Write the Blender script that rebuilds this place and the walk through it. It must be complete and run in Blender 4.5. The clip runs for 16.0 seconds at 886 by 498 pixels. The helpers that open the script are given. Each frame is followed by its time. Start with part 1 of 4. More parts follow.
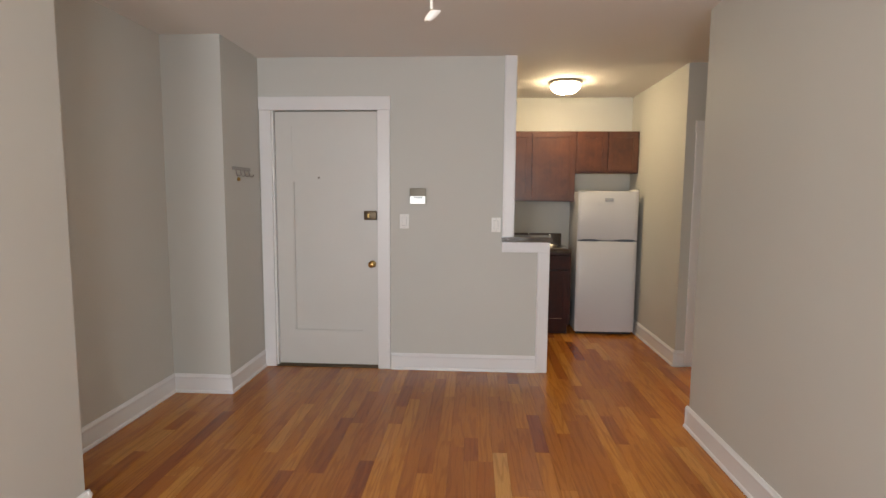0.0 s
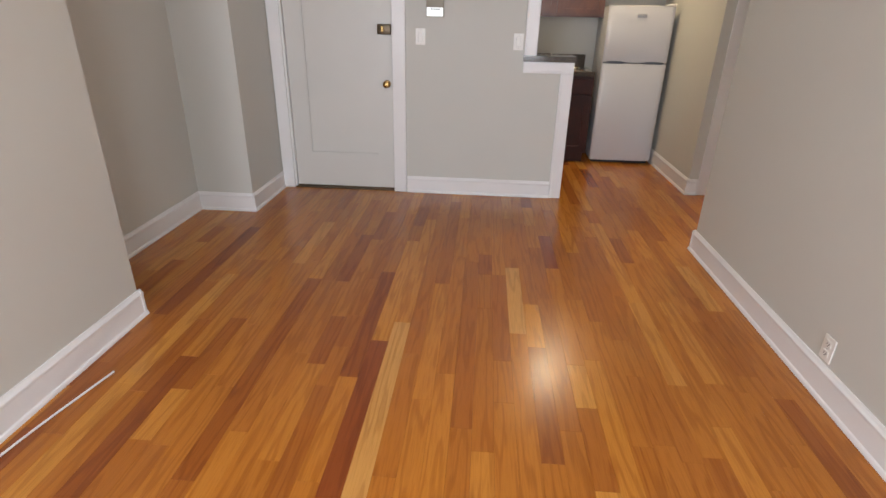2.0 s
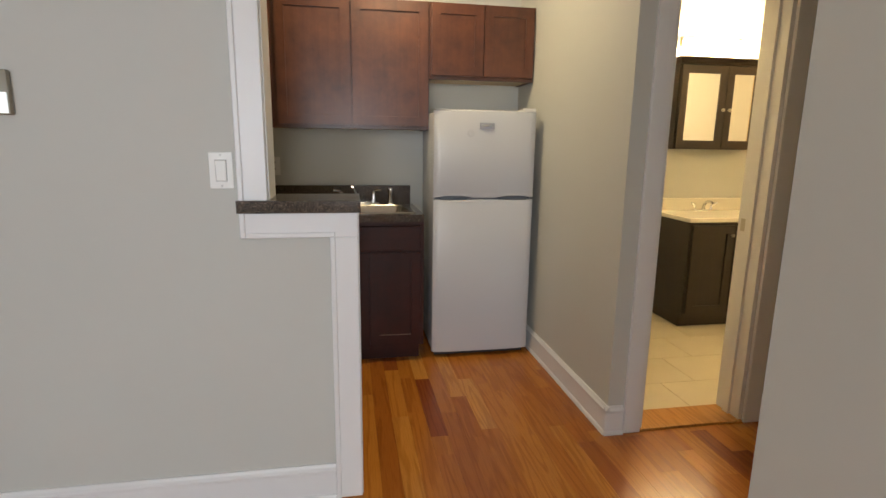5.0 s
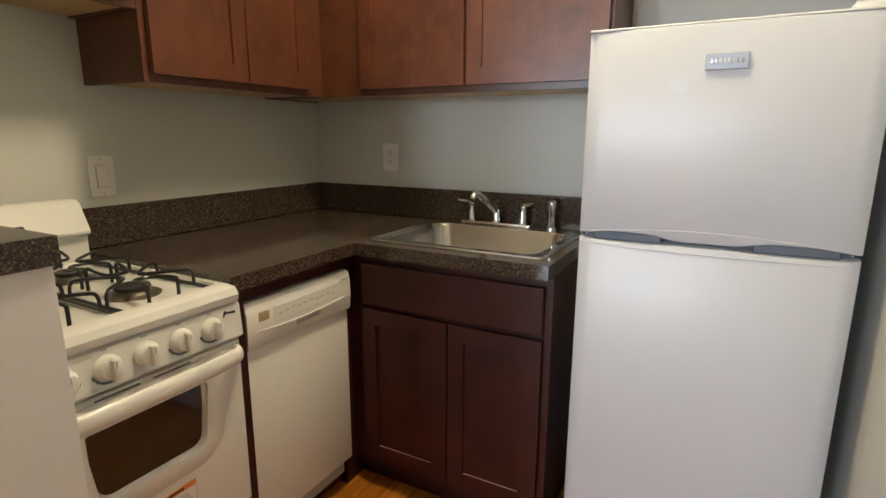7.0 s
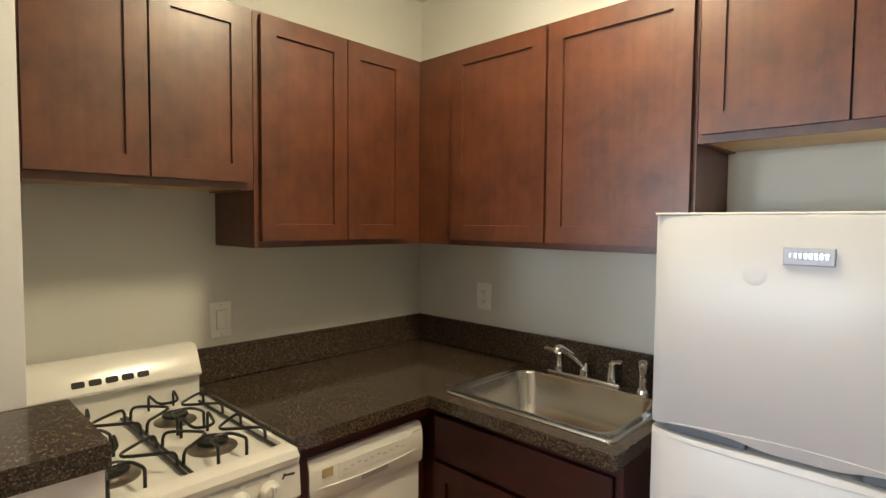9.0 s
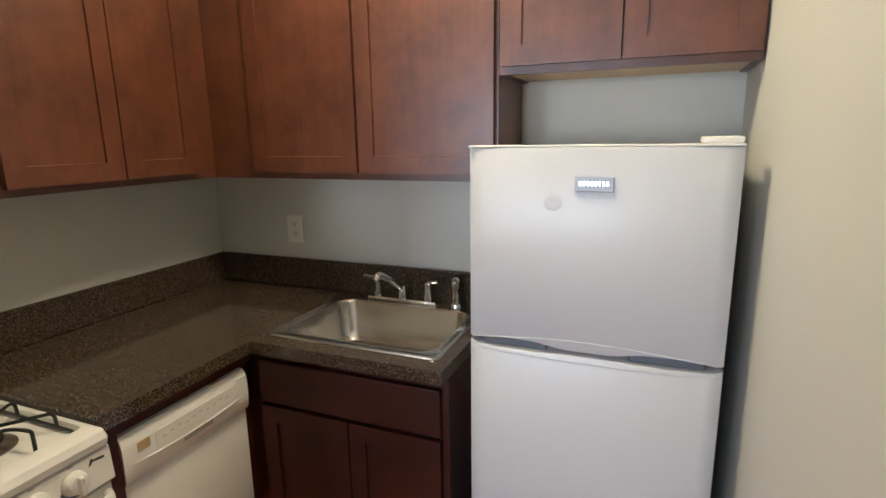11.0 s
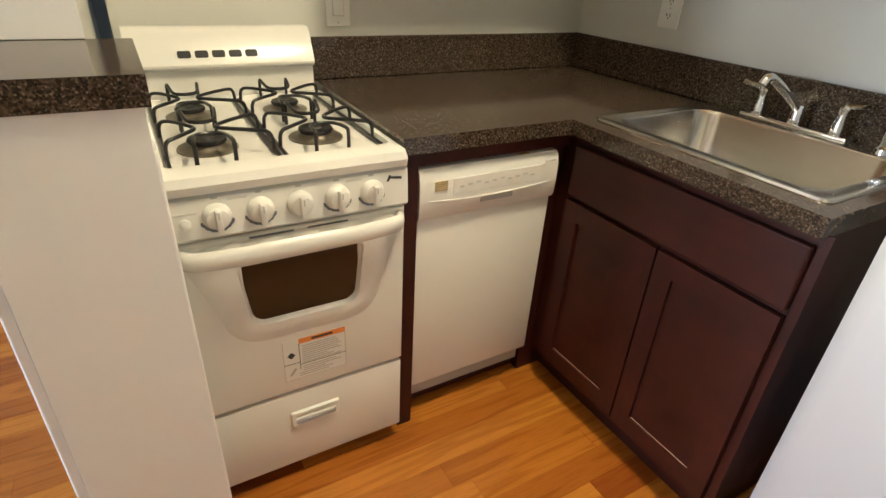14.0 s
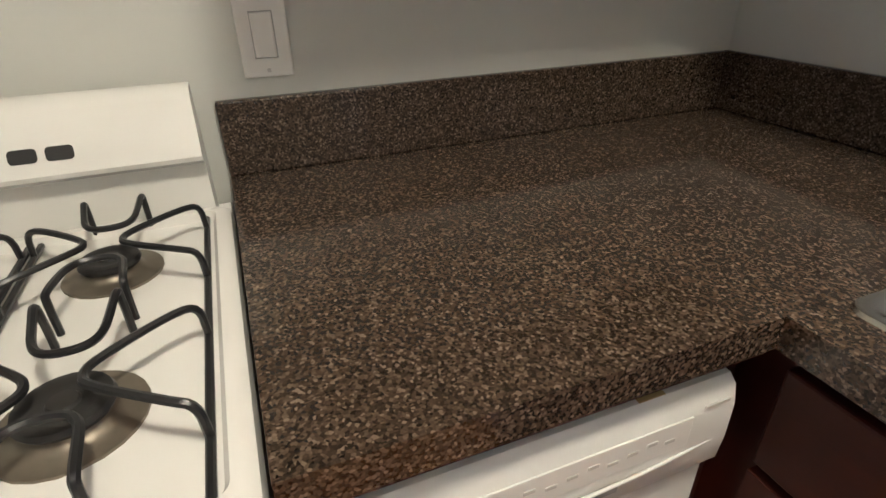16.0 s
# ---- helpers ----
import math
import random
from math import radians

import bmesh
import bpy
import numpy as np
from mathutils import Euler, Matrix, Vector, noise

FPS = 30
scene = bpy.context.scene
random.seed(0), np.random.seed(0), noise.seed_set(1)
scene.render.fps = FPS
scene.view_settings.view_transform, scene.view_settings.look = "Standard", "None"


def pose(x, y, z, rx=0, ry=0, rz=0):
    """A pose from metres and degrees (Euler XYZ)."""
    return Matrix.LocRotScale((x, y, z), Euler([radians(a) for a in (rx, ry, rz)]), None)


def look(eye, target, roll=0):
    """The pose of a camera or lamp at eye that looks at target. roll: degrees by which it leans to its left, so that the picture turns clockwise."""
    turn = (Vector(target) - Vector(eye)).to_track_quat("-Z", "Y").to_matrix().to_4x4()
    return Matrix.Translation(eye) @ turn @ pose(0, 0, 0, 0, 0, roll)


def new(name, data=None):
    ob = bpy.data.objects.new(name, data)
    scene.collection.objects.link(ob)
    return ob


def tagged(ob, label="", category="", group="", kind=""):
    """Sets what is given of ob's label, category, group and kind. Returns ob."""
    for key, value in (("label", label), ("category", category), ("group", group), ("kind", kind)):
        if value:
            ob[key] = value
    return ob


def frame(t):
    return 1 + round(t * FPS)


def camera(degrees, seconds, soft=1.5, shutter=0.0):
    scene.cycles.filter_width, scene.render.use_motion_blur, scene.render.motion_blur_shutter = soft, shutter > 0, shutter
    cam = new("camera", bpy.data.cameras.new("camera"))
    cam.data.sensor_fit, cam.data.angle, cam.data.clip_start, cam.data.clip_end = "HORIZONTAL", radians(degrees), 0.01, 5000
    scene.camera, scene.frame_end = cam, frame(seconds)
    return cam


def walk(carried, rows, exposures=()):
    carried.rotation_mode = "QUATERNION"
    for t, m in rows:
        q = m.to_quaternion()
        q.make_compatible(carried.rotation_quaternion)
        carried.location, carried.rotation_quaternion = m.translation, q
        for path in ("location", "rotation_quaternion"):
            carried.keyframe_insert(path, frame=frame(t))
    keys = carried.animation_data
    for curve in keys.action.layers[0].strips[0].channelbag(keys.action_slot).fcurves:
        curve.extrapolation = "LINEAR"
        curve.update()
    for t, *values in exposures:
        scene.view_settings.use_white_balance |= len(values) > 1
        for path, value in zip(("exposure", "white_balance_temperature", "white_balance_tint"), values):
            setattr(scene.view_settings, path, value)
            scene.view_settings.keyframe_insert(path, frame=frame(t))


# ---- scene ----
cam = camera(80.0, 16.0)
PATH = [
    (0, (0.199, -0.417, 1.457), (0.085, 1.569, 1.257), 0.4),
    (0.5, (0.095, -0.503, 1.484), (-0.371, 1.429, 1.261), 0.3),
    (1, (0.079, -0.494, 1.476), (-0.422, 1.417, 1.164), 0.2),
    (1.5, (0.146, -0.434, 1.423), (-0.13, 1.453, 0.819), 0.6),
    (2, (0.147, -0.446, 1.409), (0.018, 1.376, 0.596), 1.2),
    (2.5, (0.114, -0.398, 1.416), (0.11, 1.513, 0.826), 0.2),
    (3, (0.152, -0.131, 1.397), (0.268, 1.832, 1.029), -0.8),
    (3.5, (0.312, 0.351, 1.372), (0.504, 2.311, 1.024), -0.4),
    (3.7, (0.364, 0.555, 1.351), (0.606, 2.51, 1.005), -0.2),
    (5.8, (1.083, 2.908, 1.303), (1.434, 4.827, 0.863), 1.0),
    (6, (1.152, 3.083, 1.294), (1.312, 5.023, 0.837), 0.2),
    (6.5, (1.349, 3.511, 1.283), (1.01, 5.429, 0.828), -0.1),
    (7, (1.629, 3.742, 1.267), (0.7, 5.462, 0.841), 0.2),
    (7.5, (1.836, 3.848, 1.28), (0.483, 5.266, 0.888), 0.6),
    (8, (1.862, 3.877, 1.349), (0.362, 5.174, 1.09), -0.9),
    (8.2, (1.849, 3.879, 1.384), (0.333, 5.17, 1.199), -1.1),
    (10.3, (1.772, 3.877, 1.604), (0.87, 5.657, 1.467), 2.1),
    (10.5, (1.769, 3.882, 1.616), (0.952, 5.697, 1.429), 1.3),
    (11, (1.731, 3.872, 1.545), (0.995, 5.684, 1.125), -0.9),
    (11.5, (1.734, 3.904, 1.415), (0.923, 5.619, 0.781), -3.3),
    (12, (1.753, 3.908, 1.363), (0.852, 5.503, 0.56), -3.3),
    (12.5, (1.759, 3.913, 1.325), (0.754, 5.4, 0.443), -1.1),
    (13, (1.768, 3.903, 1.298), (0.576, 5.267, 0.451), 0.9),
    (13.5, (1.776, 3.931, 1.3), (0.374, 5.09, 0.469), 1.7),
    (14, (1.595, 4.095, 1.277), (0.1, 5.004, 0.308), 3.5),
    (14.5, (1.381, 4.313, 1.259), (-0.164, 4.923, 0.145), 2.7),
    (15, (1.236, 4.515, 1.252), (-0.316, 4.825, 0.03), -0.1),
    (15.5, (1.037, 4.584, 1.21), (-0.561, 4.862, 0.04), -1.4),
    (16, (0.833, 4.631, 1.237), (-0.798, 5.264, 0.267), -1.2),
]
EXPOSURES = [(0, -0.40, 7300, 17), (1.0, -0.42, 6900, 20), (2.0, -0.20, 6900, 18), (3.0, -0.38, 7000, 16), (3.5, -0.40, 7100, 15), (6.0, -0.05, 6600, 12), (6.5, 0.26, 6550, 13), (7.0, 0.36, 6250, 11), (7.5, 0.40, 6550, 14), (8.0, 0.40, 6300, 12), (10.5, 0.15, 6600, 10), (11.0, 0.22, 5950, 13), (11.5, 0.40, 5800, 10), (12.5, 0.56, 6500, 12), (13.5, 0.60, 6600, 11), (14.0, 0.92, 6100, 10), (14.5, 0.88, 5350, 9), (15.0, 0.85, 5300, 15), (15.5, 0.72, 4950, 15), (16.0, 0.74, 5300, 17)]
walk(cam, [(t, look(eye, target, roll)) for t, eye, target, roll in PATH], EXPOSURES)

# ---- world, large lights ----
world = bpy.data.worlds.new("world")
scene.world = world
world.use_nodes = True
wnt = world.node_tree
sky = wnt.nodes.new("ShaderNodeTexSky")
sky.sky_type = "NISHITA"
sky.sun_disc = False
sky.sun_elevation, sky.sun_rotation = radians(40), radians(30)
wnt.nodes["Background"].inputs[1].default_value = 0.1
wnt.links.new(sky.outputs[0], wnt.nodes["Background"].inputs[0])

WINDOW_WATTS, KITCHEN_GLOW, BATH_GLOW, FAN_GLOW = 86.0, 92.0, 500.0, 15.0


def area_lamp(name, m, w, h, watts, col):
    d = bpy.data.lights.new(name, "AREA")
    d.shape, d.size, d.size_y, d.energy, d.color = "RECTANGLE", w, h, watts, col
    ob = new(name, d)
    ob.matrix_world = m
    return ob


# daylight in the two window openings behind the walk
for wx in (-0.96, 0.75):
    area_lamp("window_daylight", pose(wx, -2.56, 1.45, 90, 0, 0), 0.86, 1.5, WINDOW_WATTS, (0.76, 0.88, 1.0))


# ---- materials ----
def nt_of(name):
    m = bpy.data.materials.new(name)
    m.use_nodes = True
    t = m.node_tree
    return m, t, t.nodes["Principled BSDF"]


def coords(t, space="Object", scale=(1, 1, 1), shift=False):
    tc = t.nodes.new("ShaderNodeTexCoord")
    mp = t.nodes.new("ShaderNodeMapping")
    mp.inputs["Scale"].default_value = scale
    t.links.new(tc.outputs[space], mp.inputs[0])
    return mp


def noise_node(t, vec, scale, detail=4, rough=0.55):
    n = t.nodes.new("ShaderNodeTexNoise")
    n.inputs["Scale"].default_value, n.inputs["Detail"].default_value, n.inputs["Roughness"].default_value = scale, detail, rough
    t.links.new(vec.outputs[0], n.inputs["Vector"])
    return n


def ramp(t, fac, stops):
    r = t.nodes.new("ShaderNodeValToRGB")
    e = r.color_ramp.elements
    while len(e) < len(stops):
        e.new(0.5)
    for el, (p, c) in zip(e, stops):
        el.position, el.color = p, (*c, 1)
    t.links.new(fac, r.inputs[0])
    return r


def mixc(t, fac, a, b, mode="MIX"):
    m = t.nodes.new("ShaderNodeMix")
    m.data_type, m.blend_type = "RGBA", mode
    for sock, v in ((m.inputs[0], fac), (m.inputs[6], a), (m.inputs[7], b)):
        if hasattr(v, "is_linked"):
            t.links.new(v, sock)
        else:
            sock.default_value = v if isinstance(v, float) else (*v, 1)
    return m.outputs[2]


def bump(t, bsdf, height, strength, dist=0.001):
    b = t.nodes.new("ShaderNodeBump")
    b.inputs["Strength"].default_value, b.inputs["Distance"].default_value = strength, dist
    t.links.new(height, b.inputs["Height"])
    t.links.new(b.outputs[0], bsdf.inputs["Normal"])


def surface(name, col, rough=0.5, metal=0.0, var=0.06, scale=3.0, grain=180.0, relief=0.05, spec=0.5, coat=0.0, waves=0.0):
    """Paint, enamel, plastic or metal with broad and fine variation."""
    m, t, b = nt_of(name)
    v = coords(t)
    big, fine = noise_node(t, v, scale), noise_node(t, v, grain, 2)
    lo, hi = tuple(c * (1 - var) for c in col), tuple(min(1, c * (1 + var)) for c in col)
    t.links.new(mixc(t, big.outputs[0], lo, hi), b.inputs["Base Color"])
    r = t.nodes.new("ShaderNodeMapRange")
    r.inputs[3].default_value, r.inputs[4].default_value = rough * 0.85, min(1, rough * 1.15)
    t.links.new(big.outputs[0], r.inputs[0])
    t.links.new(r.outputs[0], b.inputs["Roughness"])
    b.inputs["Metallic"].default_value = metal
    b.inputs["Specular IOR Level"].default_value = spec
    b.inputs["Coat Weight"].default_value = coat
    b.inputs["Coat Roughness"].default_value = 0.08
    if waves:
        broad = noise_node(t, v, 5.0, 1)
        add = t.nodes.new("ShaderNodeMath")
        add.operation, add.inputs[1].default_value = "MULTIPLY_ADD", waves
        t.links.new(broad.outputs[0], add.inputs[0])
        t.links.new(fine.outputs[0], add.inputs[2])
        bump(t, b, add.outputs[0], relief)
    elif relief:
        bump(t, b, fine.outputs[0], relief)
    return m


def floor_wood(name, per_island=False, tone=None):
    m, t, b = nt_of(name)
    v = coords(t)
    info = t.nodes.new("ShaderNodeNewGeometry" if per_island else "ShaderNodeObjectInfo")
    rnd = info.outputs["Random Per Island" if per_island else "Random"]
    mul = t.nodes.new("ShaderNodeVectorMath")
    mul.operation = "MULTIPLY_ADD"
    comb = t.nodes.new("ShaderNodeCombineXYZ")
    sc = t.nodes.new("ShaderNodeMath")
    sc.operation, sc.inputs[1].default_value = "MULTIPLY", 37.0
    t.links.new(rnd, sc.inputs[0])
    for k in range(3):
        t.links.new(sc.outputs[0], comb.inputs[k])
    mul.inputs[1].default_value = (1, 1, 1)
    t.links.new(v.outputs[0], mul.inputs[0])
    t.links.new(comb.outputs[0], mul.inputs[2])

    def stretched(sx, sy):
        mp = t.nodes.new("ShaderNodeMapping")
        mp.inputs["Scale"].default_value = (sx, sy, 1)
        t.links.new(mul.outputs[0], mp.inputs[0])
        return mp

    fibre = noise_node(t, stretched(260, 9), 1, 4, 0.6)
    rings = noise_node(t, stretched(16, 1.1), 1, 2, 0.4)
    wav = t.nodes.new("ShaderNodeMath")
    wav.operation, wav.inputs[1].default_value = "MULTIPLY", 34.0
    t.links.new(rings.outputs[0], wav.inputs[0])
    sn = t.nodes.new("ShaderNodeMath")
    sn.operation = "SINE"
    t.links.new(wav.outputs[0], sn.inputs[0])
    if tone is None:
        base = ramp(t, rnd, [(0.0, (0.28, 0.070, 0.010)), (0.10, (0.38, 0.114, 0.014)), (0.30, (0.44, 0.144, 0.017)), (0.65, (0.49, 0.170, 0.020)), (0.88, (0.55, 0.207, 0.027)), (1.0, (0.62, 0.268, 0.047))]).outputs[0]
    else:
        base = ramp(t, rnd, [(0, tone), (1, tone)]).outputs[0]
    ringfac = ramp(t, sn.outputs[0], [(0.20, (1, 1, 1)), (0.90, (0.58, 0.46, 0.34))]).outputs[0]
    fibfac = ramp(t, fibre.outputs[0], [(0.34, (0.58, 0.48, 0.38)), (0.54, (1, 1, 1))]).outputs[0]
    c = mixc(t, 0.42, base, ringfac, "MULTIPLY")
    c = mixc(t, 0.38, c, fibfac, "MULTIPLY")
    t.links.new(c, b.inputs["Base Color"])
    wear = noise_node(t, coords(t, "Object", (1, 1, 1)), 2.2)
    r = t.nodes.new("ShaderNodeMapRange")
    r.inputs[3].default_value, r.inputs[4].default_value = 0.16, 0.31
    t.links.new(wear.outputs[0], r.inputs[0])
    t.links.new(r.outputs[0], b.inputs["Roughness"])
    b.inputs["Specular IOR Level"].default_value = 0.5
    bump(t, b, fibre.outputs[0], 0.10, 0.0006)
    return m


def cabinet_wood(name, dark, light, rough=0.40, along=2, coat=0.24):
    m, t, b = nt_of(name)
    s = [46.0, 46.0, 46.0]
    s[along] = 2.2
    v = coords(t, "Object", tuple(s))
    fibre = noise_node(t, v, 1.0, 5, 0.6)
    cloud = noise_node(t, coords(t), 6.0, 7, 0.66)
    c = mixc(t, ramp(t, cloud.outputs[0], [(0.28, (0, 0, 0)), (0.70, (1, 1, 1))]).outputs[0], dark, light)
    f = ramp(t, fibre.outputs[0], [(0.3, (0.72, 0.66, 0.62)), (0.62, (1.0, 1.0, 1.0))]).outputs[0]
    t.links.new(mixc(t, 0.6, c, f, "MULTIPLY"), b.inputs["Base Color"])
    b.inputs["Roughness"].default_value = rough
    b.inputs["Specular IOR Level"].default_value = 0.28 if coat < 0.1 else 0.5
    b.inputs["Coat Weight"].default_value, b.inputs["Coat Roughness"].default_value = coat, 0.22
    bump(t, b, fibre.outputs[0], 0.06)
    return m


def laminate(name):
    """Dark brown speckled stone-look laminate."""
    m, t, b = nt_of(name)
    v = coords(t)
    vo = t.nodes.new("ShaderNodeTexVoronoi")
    vo.inputs["Scale"].default_value = 330.0
    t.links.new(v.outputs[0], vo.inputs["Vector"])
    sp = t.nodes.new("ShaderNodeSeparateColor")
    t.links.new(vo.outputs["Color"], sp.inputs[0])
    speck = ramp(t, sp.outputs[0], [(0.0, (0.019, 0.014, 0.011)), (0.36, (0.040, 0.028, 0.020)), (0.66, (0.070, 0.049, 0.034)), (0.88, (0.108, 0.078, 0.054)), (1.0, (0.19, 0.145, 0.108))])
    n2 = noise_node(t, v, 90, 3, 0.7)
    clump = ramp(t, n2.outputs[0], [(0.30, (0.55, 0.53, 0.53)), (0.70, (1.2, 1.17, 1.12))])
    t.links.new(mixc(t, 0.55, speck.outputs[0], clump.outputs[0], "MULTIPLY"), b.inputs["Base Color"])
    b.inputs["Roughness"].default_value = 0.11
    bump(t, b, vo.outputs["Distance"], 0.05, 0.0004)
    return m


def tile_stone(name, lo, hi, rough=0.35):
    m, t, b = nt_of(name)
    v = coords(t)
    n1, n2 = noise_node(t, v, 4.0, 6, 0.6), noise_node(t, v, 60.0, 3)
    info = t.nodes.new("ShaderNodeObjectInfo")
    c = mixc(t, n1.outputs[0], lo, hi)
    k = ramp(t, info.outputs["Random"], [(0, (0.9, 0.9, 0.9)), (1, (1, 1, 1))]).outputs[0]
    t.links.new(mixc(t, 1.0, c, k, "MULTIPLY"), b.inputs["Base Color"])
    b.inputs["Roughness"].default_value = rough
    bump(t, b, n2.outputs[0], 0.08)
    return m


def glow(name, col, strength):
    m, t, b = nt_of(name)
    b.inputs["Base Color"].default_value = (0.9, 0.88, 0.82, 1)
    b.inputs["Roughness"].default_value = 0.3
    b.inputs["Emission Color"].default_value = (*col, 1)
    b.inputs["Emission Strength"].default_value = strength
    return m


def glass(name, col=(1, 1, 1), rough=0.0):
    m, t, b = nt_of(name)
    b.inputs["Base Color"].default_value = (*col, 1)
    b.inputs["Transmission Weight"].default_value = 1.0
    b.inputs["Roughness"].default_value = rough
    b.inputs["IOR"].default_value = 1.45
    return m


M = dict(
    wall=surface("wall_paint", (0.585, 0.586, 0.545), 0.62, var=0.035, scale=1.3, grain=260, relief=0.12),
    ceil=surface("ceiling_paint", (0.80, 0.785, 0.75), 0.8, var=0.03, scale=1.0, grain=200, relief=0.10),
    trim=surface("trim_paint", (0.80, 0.80, 0.80), 0.32, var=0.03, scale=4, grain=60, relief=0.05),
    door=surface("door_paint", (0.66, 0.655, 0.62), 0.40, var=0.04, scale=3, grain=50, relief=0.06),
    plank=floor_wood("oak_plank"),
    plank_rest=floor_wood("oak_plank_rest", True),
    plank_dark=floor_wood("oak_plank_dark", tone=(0.27, 0.062, 0.011)),
    plank_pale=floor_wood("oak_plank_pale", tone=(0.60, 0.29, 0.075)),
    sub=surface("floor_gap", (0.16, 0.06, 0.016), 0.7),
    cab=cabinet_wood("cherry_stain", (0.052, 0.0150, 0.0064), (0.136, 0.0425, 0.0172)),
    cabx=cabinet_wood("cherry_stain_cross", (0.052, 0.0150, 0.0064), (0.136, 0.0425, 0.0172), along=0),
    caby=cabinet_wood("cherry_stain_deep", (0.052, 0.0150, 0.0064), (0.136, 0.0425, 0.0172), along=1),
    # stain of the base units, its colour lowered to carry their shade
    base=cabinet_wood("shaded_stain", (0.022, 0.0040, 0.0026), (0.058, 0.0108, 0.0058), 0.46, coat=0.06),
    basex=cabinet_wood("shaded_stain_cross", (0.022, 0.0040, 0.0026), (0.058, 0.0108, 0.0058), 0.46, along=0, coat=0.06),
    raw=cabinet_wood("raw_birch", (0.46, 0.30, 0.12), (0.55, 0.37, 0.17), rough=0.5, along=0),
    top=laminate("speckled_laminate"),
    enamel=surface("white_enamel", (0.76, 0.75, 0.71), 0.20, var=0.02, scale=4, grain=90, relief=0.015),
    fridge=surface("fridge_enamel", (0.58, 0.59, 0.615), 0.31, var=0.015, scale=2, grain=420, relief=0.04, waves=40.0),
    plastic=surface("white_plastic", (0.76, 0.75, 0.71), 0.35, var=0.02, relief=0.02),
    plate=surface("plate_plastic", (0.80, 0.79, 0.75), 0.3, var=0.01, relief=0),
    grey=surface("grey_print", (0.42, 0.42, 0.41), 0.5, relief=0),
    dimprint=surface("pale_print", (0.58, 0.57, 0.54), 0.5, relief=0),
    steel=surface("brushed_steel", (0.56, 0.54, 0.50), 0.24, 1.0, var=0.08, scale=8, grain=320, relief=0.06),
    chrome=surface("chrome", (0.80, 0.80, 0.80), 0.07, 1.0, var=0.02, relief=0),
    brass=surface("aged_brass", (0.42, 0.27, 0.10), 0.28, 1.0, var=0.15, scale=40),
    bronze=surface("brown_bronze", (0.13, 0.095, 0.06), 0.4, 0.7, var=0.2, scale=30),
    nickel=surface("nickel", (0.55, 0.52, 0.47), 0.3, 1.0, var=0.05),
    pewter=surface("dark_pewter", (0.36, 0.34, 0.31), 0.38, 0.8, var=0.15, scale=30),
    iron=surface("black_grate_enamel", (0.014, 0.014, 0.015), 0.34, var=0.2, scale=30, grain=120, relief=0.15),
    burner=surface("burner_black", (0.022, 0.021, 0.02), 0.45, var=0.25, scale=30, relief=0.1),
    scorched=surface("scorched_aluminium", (0.23, 0.20, 0.155), 0.42, 0.7, var=0.35, scale=28, relief=0.1),
    black=surface("black_void", (0.012, 0.012, 0.012), 0.6, relief=0),
    rubber=surface("black_rubber", (0.02, 0.02, 0.02), 0.7),
    ovenglass=surface("dark_oven_glass", (0.030, 0.018, 0.012), 0.05, var=0.1, relief=0),
    paper=surface("label_paper", (0.72, 0.71, 0.67), 0.45, var=0.02, relief=0),
    orange=surface("orange_ink", (0.75, 0.25, 0.05), 0.45, relief=0),
    ink=surface("black_ink", (0.03, 0.03, 0.03), 0.5, relief=0),
    taupe=surface("taupe_plastic", (0.30, 0.27, 0.21), 0.4),
    lcd=glow("lit_display", (0.80, 0.92, 1.0), 1.0),
    emblem=surface("emblem_aluminium", (0.40, 0.42, 0.46), 0.5, 0.5, var=0.03, relief=0),
    shade=glow("lit_glass_shade", (1.0, 0.84, 0.53), KITCHEN_GLOW),
    fanshade=glow("lit_fan_shade", (1.0, 0.82, 0.58), FAN_GLOW),
    bathshade=glow("lit_bath_shade", (1.0, 0.76, 0.40), BATH_GLOW),
    floortile=tile_stone("bath_floor_tile", (0.60, 0.52, 0.38), (0.72, 0.64, 0.48)),
    walltile=tile_stone("bath_wall_tile", (0.52, 0.40, 0.25), (0.62, 0.49, 0.32), 0.25),
    grout=surface("grout", (0.50, 0.43, 0.31), 0.8),
    seal=surface("door_seal", (0.13, 0.15, 0.18), 0.5, relief=0),
    espresso=cabinet_wood("espresso_wood", (0.020, 0.012, 0.008), (0.032, 0.019, 0.012)),
    marble=surface("cultured_marble", (0.78, 0.74, 0.64), 0.15, var=0.04, scale=8, relief=0),
    porcelain=surface("porcelain", (0.80, 0.78, 0.72), 0.1, var=0.01, relief=0),
    mirror=surface("mirror_silver", (0.86, 0.86, 0.86), 0.015, 1.0, var=0.0, relief=0),
    pane=glass("window_glass"),
    cord=surface("cord_white", (0.75, 0.74, 0.70), 0.5),
    # pale colours of the highlight painted along the cabinet doors' rail edges
    shine=surface("stain_shine", (0.50, 0.30, 0.22), 0.35, var=0.3, scale=14, relief=0.05),
    cherry_shine=surface("cherry_shine", (0.19, 0.068, 0.030), 0.4, var=0.4, scale=14, relief=0.05),
    stain=surface("rust_smear", (0.50, 0.36, 0.16), 0.5, relief=0),
)


# ---- building helpers ----
def thing(name, loc, label, category, group="", kind=""):
    ob = new(name)
    ob.location = loc
    ob.empty_display_size = 0.05
    return tagged(ob, label, category, group, kind)


def root_loc(ob):
    while ob.parent:
        ob = ob.parent
    return ob.location


